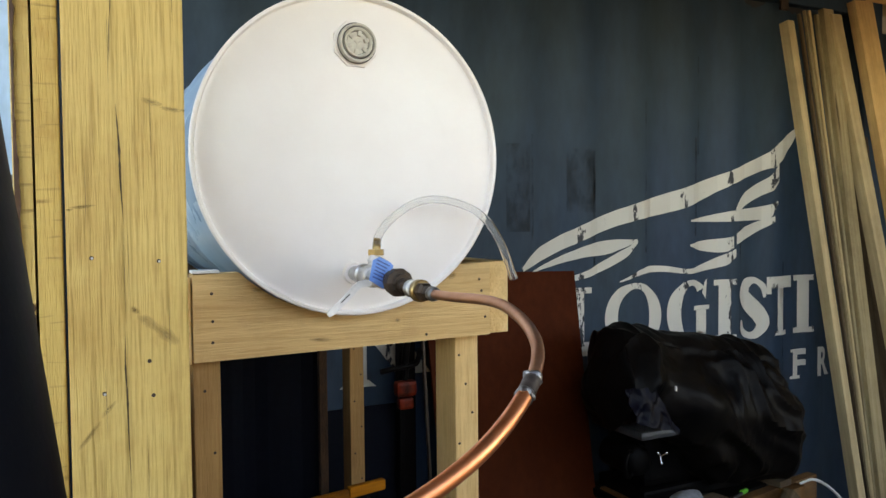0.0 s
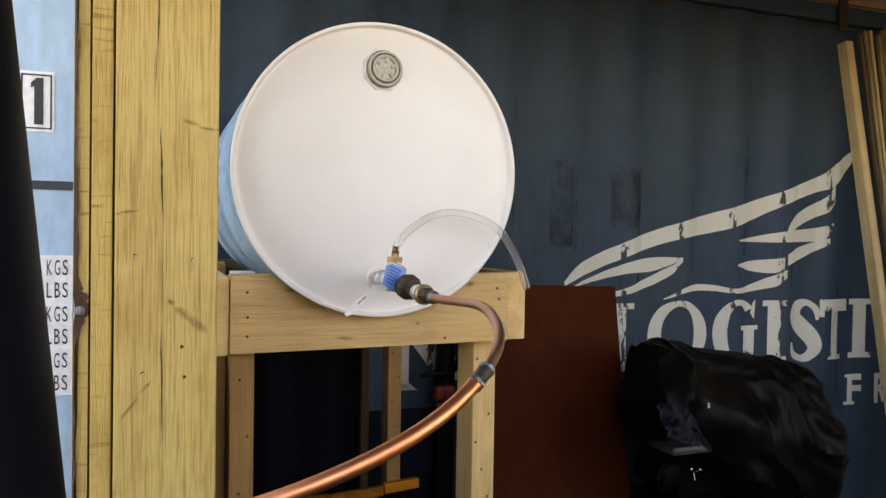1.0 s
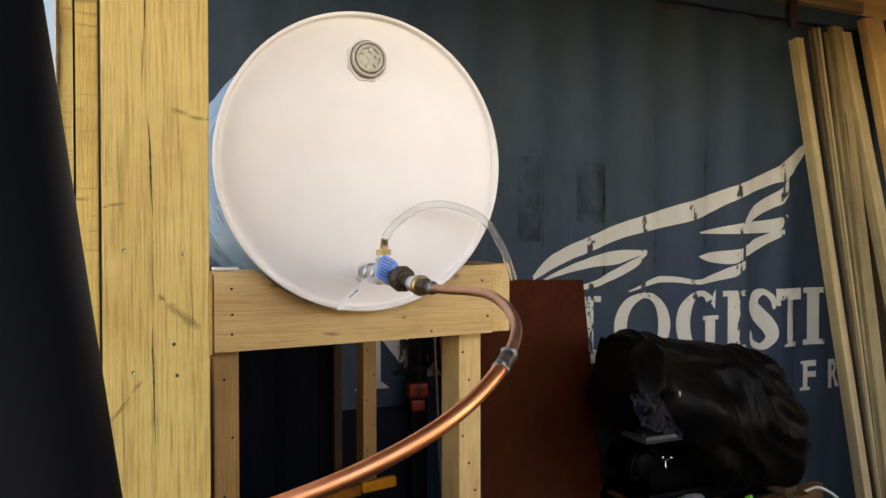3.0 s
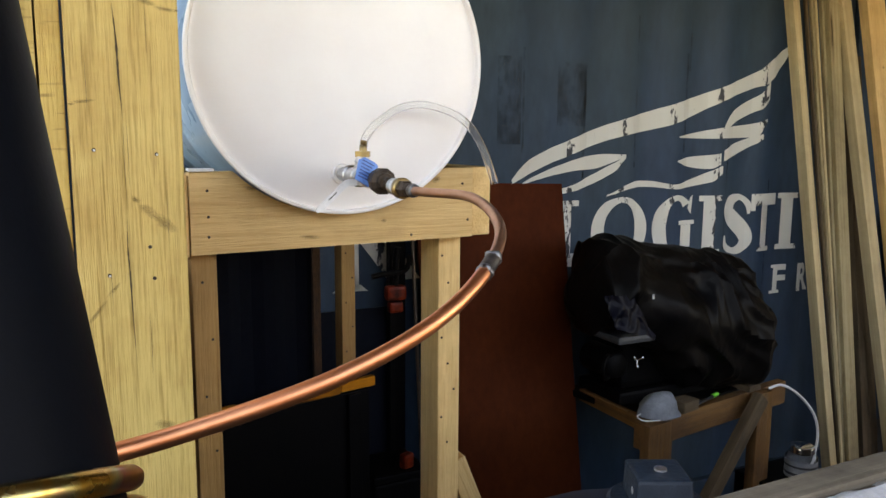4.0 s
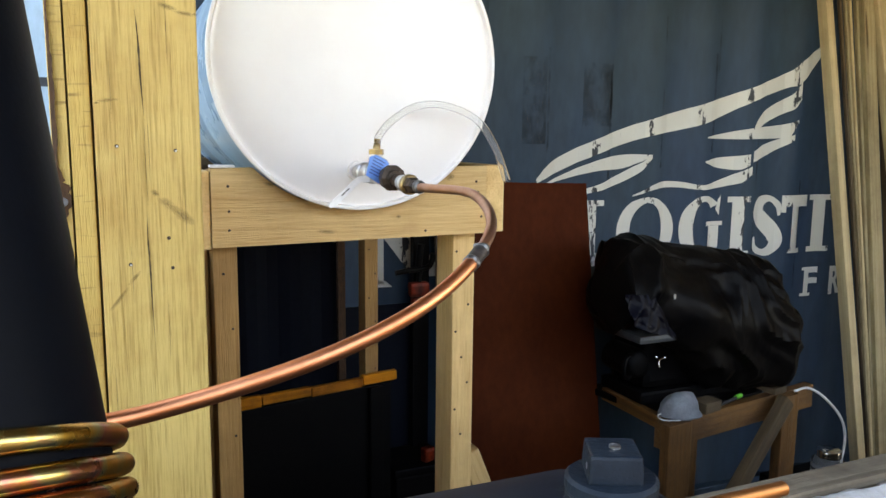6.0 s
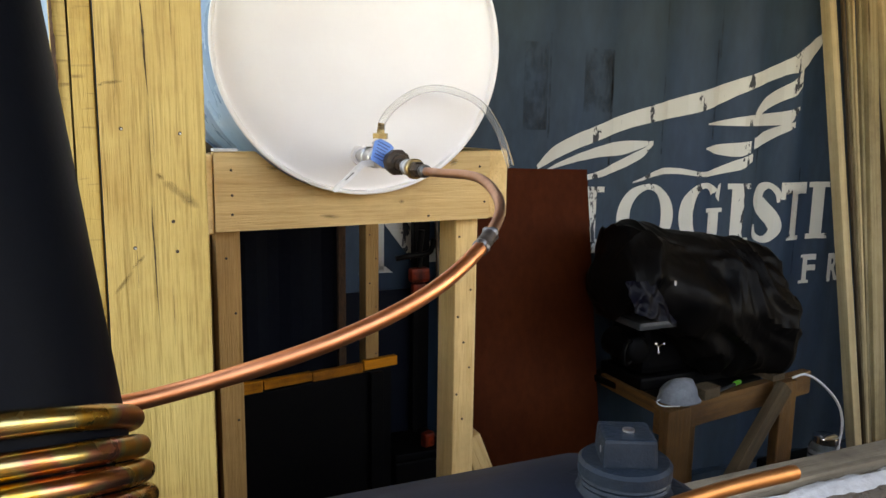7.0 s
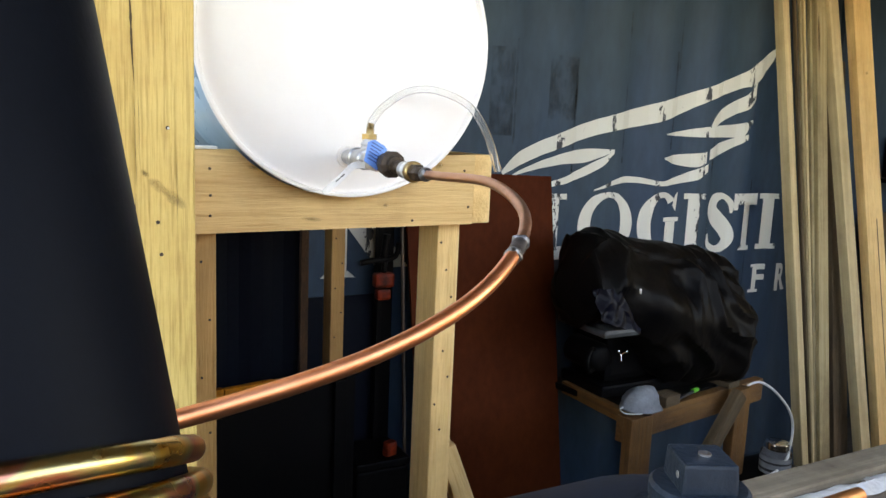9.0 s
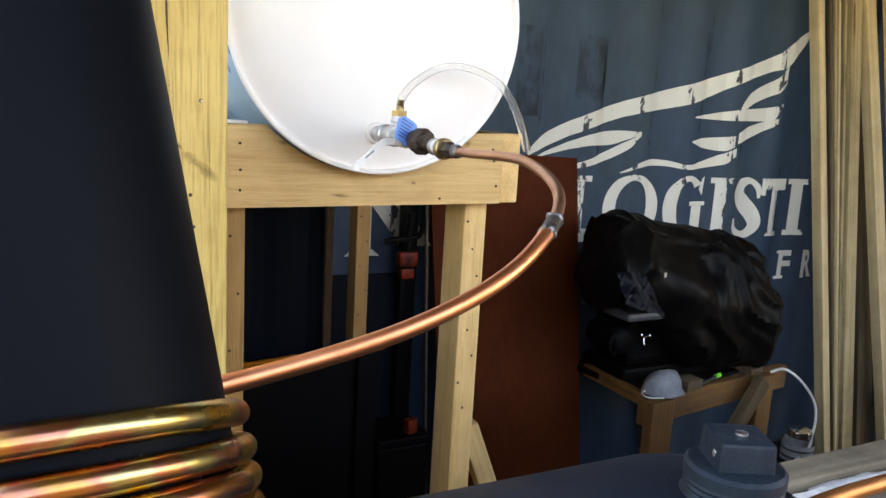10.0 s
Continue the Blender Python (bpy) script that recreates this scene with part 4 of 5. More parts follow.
for k, s in enumerate((0.40, 0.56)):
    part("print_bar", box(-0.0045, 0.0045, -0.0021, -0.0016, -0.0009, 0.0009, 0), INK, lever, "", False, Matrix.Translation(Vector((0.410, 1.1335, 1.590)).lerp(Vector((0.362, 1.1305, 1.549)), s)) @ pose(0, 0, 0, 0, -40, 0))
tag = part("paper_tag", prism([(-0.017, -0.020), (0.012, -0.023), (0.020, -0.012), (0.021, 0.018), (0.013, 0.021), (-0.010, 0.021), (-0.020, 0.012)], -0.0006, 0.0006), TAG, valve, "blue printed paper tag", False, pose(0.4315, 1.092, 1.6125, -6, 24, 16))
for k in range(6):
    part("print_bar", box(-0.013, 0.013 - 0.003 * (k % 3), -0.0012, -0.0008, 0.014 - 0.0055 * k, 0.0157 - 0.0055 * k, 0), BLUE_INK, tag)

clear = thing("clear_hose", (0, 0, 0), "clear vinyl hose looping from the brass barb, its end hanging free", "hose")
part("hose", pipe(spline([(0.4675, 1.2, 1.651), (0.473, 1.204, 1.667), (0.499, 1.212, 1.694), (0.548, 1.216, 1.7225), (0.607, 1.218, 1.7275), (0.678, 1.220, 1.703), (0.722, 1.222, 1.651), (0.7535, 1.224, 1.580)], 12), 0.0075, 18, 0.0056), CLEAR, clear, "", True)

# ---- still: black tank, leaning column, copper coil ----
tank = thing("steel_tank", (0, 0, 0), "black painted steel tank lying under the column, with a threaded plug", "tank")
TR, TZ, TY = 0.25, 1.134, 0.318
prof = [(0, -0.62), (TR * 0.6, -0.60), (TR, -0.54), (TR, 0.385), (TR * 0.985, 0.41), (TR * 0.94, 0.43), (TR * 0.8, 0.452), (TR * 0.55, 0.47), (TR * 0.3, 0.478), (0, 0.48)]
part("shell", lathe(prof, 72, Matrix.Translation((0, TY, TZ)) @ pose(0, 0, 0, 0, 90, 0)), TANK, tank, "", True)
# solid block added below the tank to stop low light and bounce
part("firebox", box(-0.55, 0.42, TY - 0.20, TY + 0.20, 0, TZ - 0.13, 0.01), TANK, tank, "unseen black block added under the tank to stop low light")
PX, PY = 0.360, 0.310
plug = part("pipe_plug", lathe([(0, 1.4085), (0.0330, 1.4085), (0.0358, 1.406), (0.0358, 1.398)] + [(0.0340 + 0.0013 * (k % 2), 1.3975 - 0.0022 * k) for k in range(6)] + [(0.0375, 1.3825), (0.0480, 1.382), (0.0505, 1.3785), (0.0505, 1.366), (0, 1.366)], 56, Matrix.Translation((PX, PY, 0))), CAST, tank, "blue-black cast iron square-head plug", True)
bm = box(-0.0208, 0.0208, -0.0208, 0.0208, 1.4075, 1.4305, 0.0026)
for v in bm.verts:
    k = 1.0 - 2.2 * (v.co.z - 1.403)
    v.co.x, v.co.y = v.co.x * k, v.co.y * k
head = part("square_head", bm, CAST, plug, "", False, pose(PX, PY, 0, 0, 0, -26))
part("collar", lathe([(0, 1.325), (0.0640, 1.325), (0.0660, 1.330), (0.0660, 1.363), (0.0630, 1.3675), (0, 1.3675)], 56, Matrix.Translation((PX, PY, 0))), CAST, tank, "welded collar", True)
part("centre_pip", lathe([(0.0025, 1.430), (0.0046, 1.4305), (0.0046, 1.4320), (0.002, 1.4327), (0, 1.4315)], 16, Matrix.Translation((PX + 0.001, PY - 0.001, 0))), ZINC, plug, "bright worn pip", True)
for k, (x, z, r) in enumerate(((-0.0205, 1.4195, 0.0026), (-0.0185, 1.4155, 0.0017))):
    part("chip", lathe([(0, 0.0006), (r, 0.0002), (r * 1.1, 0)], 9, pose(PX, PY, 0, 0, 0, -26) @ pose(x - 0.0003, -0.010 + 0.006 * k, z, 0, -88, 0)), ZINC, plug, "bright chipped spot")

column = thing("still_column", (0, 0, 0), "matt black leaning steel column rising from the tank", "column")
AX = Vector((-0.1409, 0.2861, 1.0)).normalized()
A0 = Vector((-0.1224, 0.4280, 1.69))
CRAD = 0.100
TOCOL = Matrix.Translation(A0) @ AX.to_track_quat("Z", "Y").to_matrix().to_4x4()
part("tube", lathe([(0, -0.42), (CRAD, -0.42), (CRAD, 0.72), (CRAD - 0.004, 0.722), (0, 0.722)], 96, TOCOL), BLACK, column, "", True)

coil = thing("copper_coil", (0, 0, 0), "heat-tinted copper tubing wound round the black column", "coil")
CT = 0.0073
turns, pitch, cr = 6.5, 0.0156, 0.1082
path = []
n = int(turns * 64)
for k in range(n + 1):
    a = radians(100) - 2 * math.pi * turns * k / n
    down = pitch * turns * k / n + 0.003 * min(1.0, turns * k / n)
    c = A0 + AX * ((1.4755 - 1.69) / AX.z - down) - Vector((0.0035, 0, 0))
    nv = Vector((0.0, 0.50 - 0.07 * min(1.0, turns * k / n), 1.0)).normalized()
    uv = Vector((0, 1, 0)).cross(nv).normalized()
    path.append(c + (uv * math.cos(a) + nv.cross(uv) * math.sin(a)) * (cr + 0.0006 * math.sin(3 * a + k * 0.02)))
part("winding", pipe(path, CT, 18), HOT_COPPER, coil, "", True)
part("outlet", pipe(spline([(0.0, 0.170, 1.378), (0.12, 0.200, 1.386), (0.24, 0.232, 1.390), (0.339, 0.258, 1.390), (0.42, 0.274, 1.3865), (0.512, 0.284, 1.381)], 10), 0.0062, 18, 0.0051), BROWN_COPPER, coil, "cut copper outlet tube", True)

feed = thing("copper_tube", (0, 0, 0), "bent copper tube running from the valve down to the coil", "pipe")
pts = [(0.451, 0.945, 1.589), (0.450, 0.900, 1.590), (0.462, 0.774, 1.589), (0.414, 0.628, 1.559), (0.315, 0.546, 1.507), (0.189, 0.512, 1.465), (0.033, 0.522, 1.428), (-0.08, 0.50, 1.43)]
full = spline(pts, 16)
cut = min(range(len(full)), key=lambda i: (full[i] - Vector((0.372, 0.583, 1.537))).length)
part("upper_run", pipe(full[:cut + 1], 0.0066, 18), DULL_COPPER, feed, "dull browned copper", True)
part("lower_run", pipe(full[cut:], 0.0079, 20), COPPER, feed, "bright copper", True)
d = (full[cut + 1] - full[cut - 1]).normalized()
mid = full[cut]
part("joint_sleeve", rod(mid - d * 0.013, mid + d * 0.013, 0.0085, 20), SCORCH, feed, "scorched solder coupling", True)
for e in (-1, 1):
    bm = lathe([(0.0070, -0.0042), (0.0088, -0.0028), (0.0096, 0), (0.0088, 0.0028), (0.0070, 0.0042)], 28, Matrix.Translation(mid + d * 0.0135 * e) @ d.to_track_quat("Z", "Y").to_matrix().to_4x4())
    for v in bm.verts:
        v.co += (v.co - mid).normalized() * 0.0030 * noise.noise(v.co * 240)
    part("solder_bead", bm, SOLDER, feed, "bright lumpy solder bead", True)

# ---- sill with snow ----
sill = thing("timber_sill", (0, 0, 0), "weathered wooden work ledge with dirt and patches of snow", "ledge")
part("edge_timber", box(0.62, 3.2, 0.690, 0.750, 1.06, 1.100, 0.004), GREY[0], sill)
part("deck", box(0.62, 3.2, -0.20, 0.688, 1.05, 1.084, 0.003), DIRT, sill, "deck caked with brown dirt")
# unseen wall, added to keep ground bounce and low sky off the bench
part("half_wall", box(0.66, 3.2, 0.60, 0.70, 0, 1.05, 0.003), GREY[0], sill, "unseen board wall added under the ledge to block bounce light")
part("post", box(0.66, 0.75, -0.18, -0.09, 0, 1.05, 0.003), GREY[2], sill)
part("post", box(3.1, 3.19, -0.18, -0.09, 0, 1.05, 0.003), GREY[2], sill)


def snow(name, x0, x1, y0, y1, h, seed):
    nx, ny = max(8, int((x1 - x0) * 60)), max(6, int((y1 - y0) * 80))
    bm = bmesh.new()
    vs = {}
    for i in range(nx + 1):
        for j in range(ny + 1):
            x, y = x0 + (x1 - x0) * i / nx, y0 + (y1 - y0) * j / ny
            e = min(i / nx, 1 - i / nx) * (x1 - x0) / 0.06
            f = min(j / ny, 1 - j / ny) * (y1 - y0) / 0.035
            k = min(1.0, e) * min(1.0, f) + 0.45 * noise.noise((x * 14, y * 22, seed)) + 0.2 * noise.noise((x * 45, y * 45, seed))
            vs[i, j] = bm.verts.new((x, y, 1.080 + h * max(0.0, min(1.0, k * 1.4 - 0.25))))
    for i in range(nx):
        for j in range(ny):
            q = (vs[i, j], vs[i + 1, j], vs[i + 1, j + 1], vs[i, j + 1])
            if max(v.co.z for v in q) > 1.0835:
                bm.faces.new(q)
    bmesh.ops.delete(bm, geom=[v for v in bm.verts if not v.link_faces], context="VERTS")
    ob = part(name, bm, SNOW, None, "", True)
    tagged(ob, "thin crust of dirty white snow on the ledge", "snow", "snow patches")


snow("snow_patch", 0.66, 3.1, 0.634, 0.704, 0.014, 1.0)
snow("snow_patch", 1.12, 1.48, 0.575, 0.618, 0.009, 2.0)
snow("snow_patch", 1.00, 1.18, 0.545, 0.585, 0.009, 3.0)
snow("snow_patch", 0.92, 1.40, 0.465, 0.522, 0.010, 4.0)

# ---- rusty sheet, rod ----
sheet = thing("brown_sheet", (0, 0, 0), "tall rust-brown sheet leaning against the container", "sheet")
TL, TRc, BL, BR = Vector((1.022, 2.225, 1.522)), Vector((1.622, 2.225, 1.508)), Vector((1.075, 2.02, 0.0)), Vector((1.648, 2.02, 0.0))
bm = bmesh.new()
nrm = (TRc - TL).cross(TL - BL).normalized() * 0.012
f = [bm.verts.new(p) for p in (BL, BR, TRc, TL)]
g = [bm.verts.new(p + nrm * (-1 if nrm.y < 0 else 1)) for p in (BL, BR, TRc, TL)]
bm.faces.new(f)
bm.faces.new(g[::-1])
for k in range(4):
    bm.faces.new((f[(k + 1) % 4], f[k], g[k], g[(k + 1) % 4]))
bmesh.ops.recalc_face_normals(bm, faces=bm.faces)
part("board", bm, RUSTY, sheet)
# dark board added where the container wall lies in shade
slat = thing("shade_slat", (0, 0, 0), "near-black narrow board filling the shade against the container", "board")
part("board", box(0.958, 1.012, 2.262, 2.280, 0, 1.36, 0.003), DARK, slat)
rod_ = thing("steel_rod", (0, 0, 0), "thin rusty steel rod leaning upright against the container", "rod")
part("bar", rod((1.005, 2.05, 0), (1.003, 2.212, 1.60), 0.006, 12), IRON, rod_)

# ---- shelf and clamp behind the stand ----
cab = thing("tool_shelf", (0, 0, 0), "old shelf, plank top coloured as orange-lit, dark below", "shelf")
cab.matrix_world = pose(0.80, 2.006, 0, 0, 0, 11.5)
# the orange light on the plank edge is put into the amber colour
for k, (a, b) in enumerate(((-0.62, -0.44), (-0.437, -0.29), (-0.287, -0.12), (-0.117, 0.0))):
    part("plank", box(a, b, 0.0, 0.020, 0.917 + 0.004 * (k % 2), 0.951 - 0.003 * (k % 3), 0.003), AMBER[0], cab)
# panel and stiles in near-black fill the shade below the planks
part("front_panel", box(-0.60, -0.02, 0.004, 0.018, 0.0, 0.915, 0.002), DARK, cab, "near-black front panel filling the shade under the shelf")
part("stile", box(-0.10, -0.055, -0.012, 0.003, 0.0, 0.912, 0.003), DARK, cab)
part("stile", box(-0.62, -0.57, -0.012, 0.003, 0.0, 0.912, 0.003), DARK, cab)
# chest added as a dark filler for the shaded wall; carries the grip
bin_ = thing("shade_chest", (0.925, 2.16, 0), "added black chest filling the shade against the container", "chest")
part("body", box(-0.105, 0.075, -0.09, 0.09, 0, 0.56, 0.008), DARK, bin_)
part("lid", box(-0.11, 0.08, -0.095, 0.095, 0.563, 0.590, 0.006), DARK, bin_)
grip = thing("orange_grip", (0.945, 2.10, 0.590), "small orange plastic tool grip lying on the chest", "tool", turn=(0, 0, 20))
part("grip", box(-0.022, 0.022, -0.015, 0.015, 0.0, 0.05, 0.009), ORANGE, grip)
# Sheet's near-black colour stands in for the shade behind the stand.
screen = thing("corrugated_sheet", (0, 0, 0), "blue-black corrugated sheet behind the drum stand, near-black for the shade there", "sheet")
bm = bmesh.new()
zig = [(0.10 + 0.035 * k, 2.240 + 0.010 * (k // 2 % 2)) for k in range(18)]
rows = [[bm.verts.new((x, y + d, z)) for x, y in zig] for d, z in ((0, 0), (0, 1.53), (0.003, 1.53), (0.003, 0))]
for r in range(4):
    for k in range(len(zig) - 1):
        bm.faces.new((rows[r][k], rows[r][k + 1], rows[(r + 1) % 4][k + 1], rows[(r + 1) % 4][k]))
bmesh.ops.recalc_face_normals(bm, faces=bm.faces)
part("sheet", bm, SHEET_SHADE, screen)
# flat dark sheet added over the shaded container wall
part("lower_sheet", box(0.699, 0.957, 2.270, 2.276, 0, 1.10, 0.001), SHEET_SHADE, screen)
part("batten", box(0.672, 0.697, 2.215, 2.238, 0, 1.53, 0.002), BARK, screen, "brown batten on its edge")
siding = thing("side_board", (0, 0, 0), "dark brown board standing along the stand's side", "board")
part("board", box(0.118, 0.138, 1.36, 2.13, 0, 1.44, 0.003), BARK, siding)
clamp = thing("bar_clamp", (0, 0, 0), "orange and black bar clamp hanging on the container", "clamp")
part("jaw", box(0.915, 0.985, 2.185, 2.225, 1.135, 1.185, 0.012), ORANGE, clamp, "orange jaw")
part("pad", box(0.925, 0.975, 2.19, 2.222, 1.093, 1.130, 0.009), ORANGE, clamp, "orange pad")
part("screw", rod((0.95, 2.205, 1.185), (0.955, 2.205, 1.225), 0.009, 14), DARK, clamp)
part("bar", box(0.940, 0.957, 2.228, 2.2605, 0.591, 1.40, 0.002), DARK, clamp)
part("crank", pipe(spline([(0.862, 2.19, 1.222), (0.90, 2.19, 1.228), (0.955, 2.20, 1.230), (0.985, 2.19, 1.242), (0.992, 2.18, 1.285)], 6), 0.009, 12), DARK, clamp, "", True)
part("handle", rod((0.945, 2.195, 1.24), (0.952, 2.19, 1.315), 0.012, 14), DARK, clamp)

# ---- workbench ----
bench = thing("workbench", (1.61, 1.715, 0), "rough brown wooden workbench with a diagonal brace", "workbench", turn=(0, 0, 8.5))
part("front_beam", box(0.03, 0.86, 0.03, 0.068, 0.655, 0.745, 0.004), BENCH[0], bench)
part("side_beam", box(0.036, 0.064, 0.0, 0.36, 0.715, 0.760, 0.004), BENCH[1], bench, "", False, pose(0.0, 0.03, 0, 0, 0, -8.5))
part("side_beam", box(0.605, 0.675, 0.02, 0.52, 0.7465, 0.770, 0.004), OLD[1], bench, "weathered end board")
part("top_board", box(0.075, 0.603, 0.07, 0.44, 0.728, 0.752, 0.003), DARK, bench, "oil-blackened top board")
part("leg", box(0.015, 0.125, -0.010, 0.028, 0, 0.752, 0.004), BENCH[2], bench)
part("leg", box(0.615, 0.71, -0.010, 0.028, 0, 0.7455, 0.004), BENCH[2], bench)
part("leg", box(0.015, 0.105, 0.44, 0.49, 0, 0.728, 0.004), BENCH[2], bench)
part("leg", box(0.63, 0.72, 0.44, 0.49, 0, 0.73, 0.004), BENCH[2], bench)
part("brace", box(-0.03, 0.03, -0.012, 0.024, -0.36, 0.36, 0.004), OLD[2], bench, "diagonal brace", False, pose(0.375, -0.026, 0.475, 0, 42, 0))

saw = thing("bench_saw", (0, 0, 0), "grey bench saw standing under the black sheet", "saw")
part("base", box(1.66, 2.15, 1.90, 2.14, 0.753, 0.80, 0.01), DARK, saw)
part("body", box(1.68, 1.95, 1.92, 2.12, 0.80, 0.99, 0.03), DARK, saw)
part("table", box(1.565, 1.80, 1.80, 2.06, 1.005, 1.033, 0.012), SAWGREY, saw, "grey cast table")
part("motor", lathe([(0, 0), (0.03, 0.002), (0.046, 0.012), (0.052, 0.03), (0.052, 0.16), (0, 0.16)], 36, Matrix.Translation((1.655, 1.90, 0.900)) @ pose(0, 0, 0, -90, 0, 0)), DARK, saw, "", True)
part("wheel", lathe([(0.034, 0.004), (0.040, 0), (0.046, 0.003), (0.046, 0.012), (0.034, 0.012)], 36, Matrix.Translation((1.61, 1.90, 0.90)) @ pose(0, 0, 0, -90, 0, 30)), DARK, saw, "", True)
for a in range(3):
    part("knob_ball", lathe([(0, -0.0055), (0.004, -0.004), (0.0055, 0), (0.004, 0.004), (0, 0.0055)], 12, Matrix.Translation((1.700 + 0.021 * math.cos(2.1 * a + 0.4), 1.860, 0.924 + 0.021 * math.sin(2.1 * a + 0.4)))), CHROME, saw, "bright chrome ball", True)
    part("knob_arm", rod((1.700, 1.866, 0.924), (1.700 + 0.021 * math.cos(2.1 * a + 0.4), 1.861, 0.924 + 0.021 * math.sin(2.1 * a + 0.4)), 0.0032, 10), CHROME, saw, "bright chrome knob arm")

cover = thing("plastic_cover", (0, 0, 0), "crumpled black plastic sheet thrown over the saw", "cover")


def tarp():
    bm = bmesh.new()
    nu, nv = 200, 130
    rows = []
    prof_t = [(1.50, 1.12), (1.53, 1.235), (1.58, 1.315), (1.635, 1.346), (1.70, 1.336), (1.80, 1.304), (1.966, 1.275), (2.10, 1.260), (2.20, 1.246), (2.265, 1.212), (2.30, 1.12), (2.33, 0.95)]
    prof_b = [(1.50, 1.09), (1.60, 1.06), (1.70, 1.0), (1.79, 0.945), (1.87, 0.86), (1.95, 0.795), (2.10, 0.765), (2.25, 0.765), (2.33, 0.79)]

    def at(pr, x):
        for (a, b), (c, d) in zip(pr, pr[1:]):
            if x <= c:
                u = (x - a) / (c - a)
                return b + (d - b) * u
        return pr[-1][1]

    def crease(x, y, z, f, seed):
        return 1.0 - min(1.0, 2.4 * abs(noise.noise((x * f, y * f, z * f + seed))))

    for i in range(nu + 1):
        x = 1.502 + 0.826 * i / nu
        zt, zb = at(prof_t, x), at(prof_b, x)
        end = min(1.0, math.sqrt(max(0.0, min(x - 1.50, 2.332 - x)) / 0.12) + 0.10)
        ring = []
        for j in range(nv):
            a = 2 * math.pi * j / nv
            c, s = math.cos(a), math.sin(a)
            slope = 0.05 * max(0.0, s)
            p = Vector((x, 1.925 + slope + (0.155 - 0.04 * max(0.0, s)) * end * math.copysign(abs(c) ** 0.8, c), (zt + zb) / 2 + (zt - zb) / 2 * math.copysign(abs(s) ** 0.85, s)))
            w = Vector((p.x + 0.25 * noise.noise(p * 3.0), p.y, p.z + 0.25 * noise.noise(p * 3.0 + Vector((9, 2, 4)))))
            u, v = w.x * 0.75 + w.z * 0.66, w.z * 0.75 - w.x * 0.66
            d = 0.034 * crease(u * 1.7, p.y, v * 0.45, 3.6, 2.0) + 0.022 * crease(u * 1.3, p.y, v * 0.8, 6.5, 7.0) + 0.009 * crease(u * 1.2, p.y, v * 0.5, 11.0, 3.0) + 0.002 * noise.noise(p * 30.0)
            d += 0.05 * noise.noise(p * 3.1 + Vector((3, 1, 8)))
            ring.append(bm.verts.new(p + Vector((0, c, s)) * (d - 0.022) * (0.45 if s > 0.8 else 1.0)))
        rows.append(ring)
    for a, b in zip(rows, rows[1:]):
        for j in range(nv):
            bm.faces.new((a[j], a[(j + 1) % nv], b[(j + 1) % nv], b[j]))
    bm.faces.new(rows[0])
    bm.faces.new(rows[-1][::-1])
    bmesh.ops.recalc_face_normals(bm, faces=bm.faces)
    return bm


ob = part("sheet", tarp(), TARP, cover, "", True)
bm = bmesh.new()
nu, nv = 26, 20
grid = [[None] * (nv + 1) for _ in range(nu + 1)]
for i in range(nu + 1):
    for j in range(nv + 1):
        u, v = i / nu, j / nv
        a = Vector((1.475, 1.768, 1.185)).lerp(Vector((1.580, 1.752, 1.180)), u)
        b = Vector((1.500, 1.752, 1.085)).lerp(Vector((1.660, 1.742, 1.035)), u)
        q = a.lerp(b, v)
        q.y += 0.030 * abs(noise.noise((u * 3.0 + v * 2, v * 1.5, 1.7))) - 0.02 * v + 0.003 * noise.noise((u * 9, v * 9, 4))
        q.z += 0.012 * noise.noise((u * 5, 3, v * 2)) * v
        grid[i][j] = bm.verts.new(q)
for i in range(nu):
    for j in range(nv):
        bm.faces.new((grid[i][j], grid[i + 1][j], grid[i + 1][j + 1], grid[i][j + 1]))
part("torn_flap", bm, FLAP, cover, "bluish black torn flap", True)
part("frayed_tab", box(1.657, 1.662, 1.752, 1.758, 1.162, 1.178, 0.001), CORD, cover, "small pale frayed tab", False)

mask = thing("dust_mask", (1.722, 1.772, 0.764), "white moulded dust mask lying on the bench", "mask")
bm = lathe([(0.085, 0.0), (0.086, 0.004), (0.078, 0.012), (0.075, 0.030), (0.066, 0.055), (0.048, 0.078), (0.024, 0.090), (0, 0.093)], 40, Matrix.Diagonal((0.92, 0.75, 0.80, 1)))
for v in bm.verts:
    v.co += v.co.normalized() * 0.009 * noise.noise(v.co * 22)
part("cup", bm, FELT, mask, "", True)
part("strap", pipe(spline([(-0.08, 0.0, 0.01), (-0.11, -0.02, 0.012), (-0.10, -0.04, 0.004), (-0.05, -0.06, 0.003)], 8), 0.002, 8), CORD, mask)
block = thing("wood_block", (1.845, 1.785, 0.753), "small rough offcut block of wood on the bench", "offcut", turn=(0, 0, 12))
part("block", box(-0.04, 0.045, -0.03, 0.03, 0, 0.038, 0.004), OLD[0], block)
pen = thing("marker_pen", (2.015, 1.822, 0.757), "black marker pen with a bright green cap", "marker", turn=(0, 0, 18))
part("barrel", rod((-0.11, 0, 0.006), (0, 0, 0.006), 0.006, 14), INK, pen)
part("cap", lathe([(0, 0), (0.008, 0), (0.009, 0.003), (0.008, 0.036), (0.006, 0.040), (0, 0.040)], 16, Matrix.Translation((0, 0, 0.008)) @ pose(0, 0, 0, 0, 90, 0)), GREEN, pen, "bright green cap", True)
cord = thing("white_cord", (0, 0, 0), "white power cord looping off the bench end", "cord")
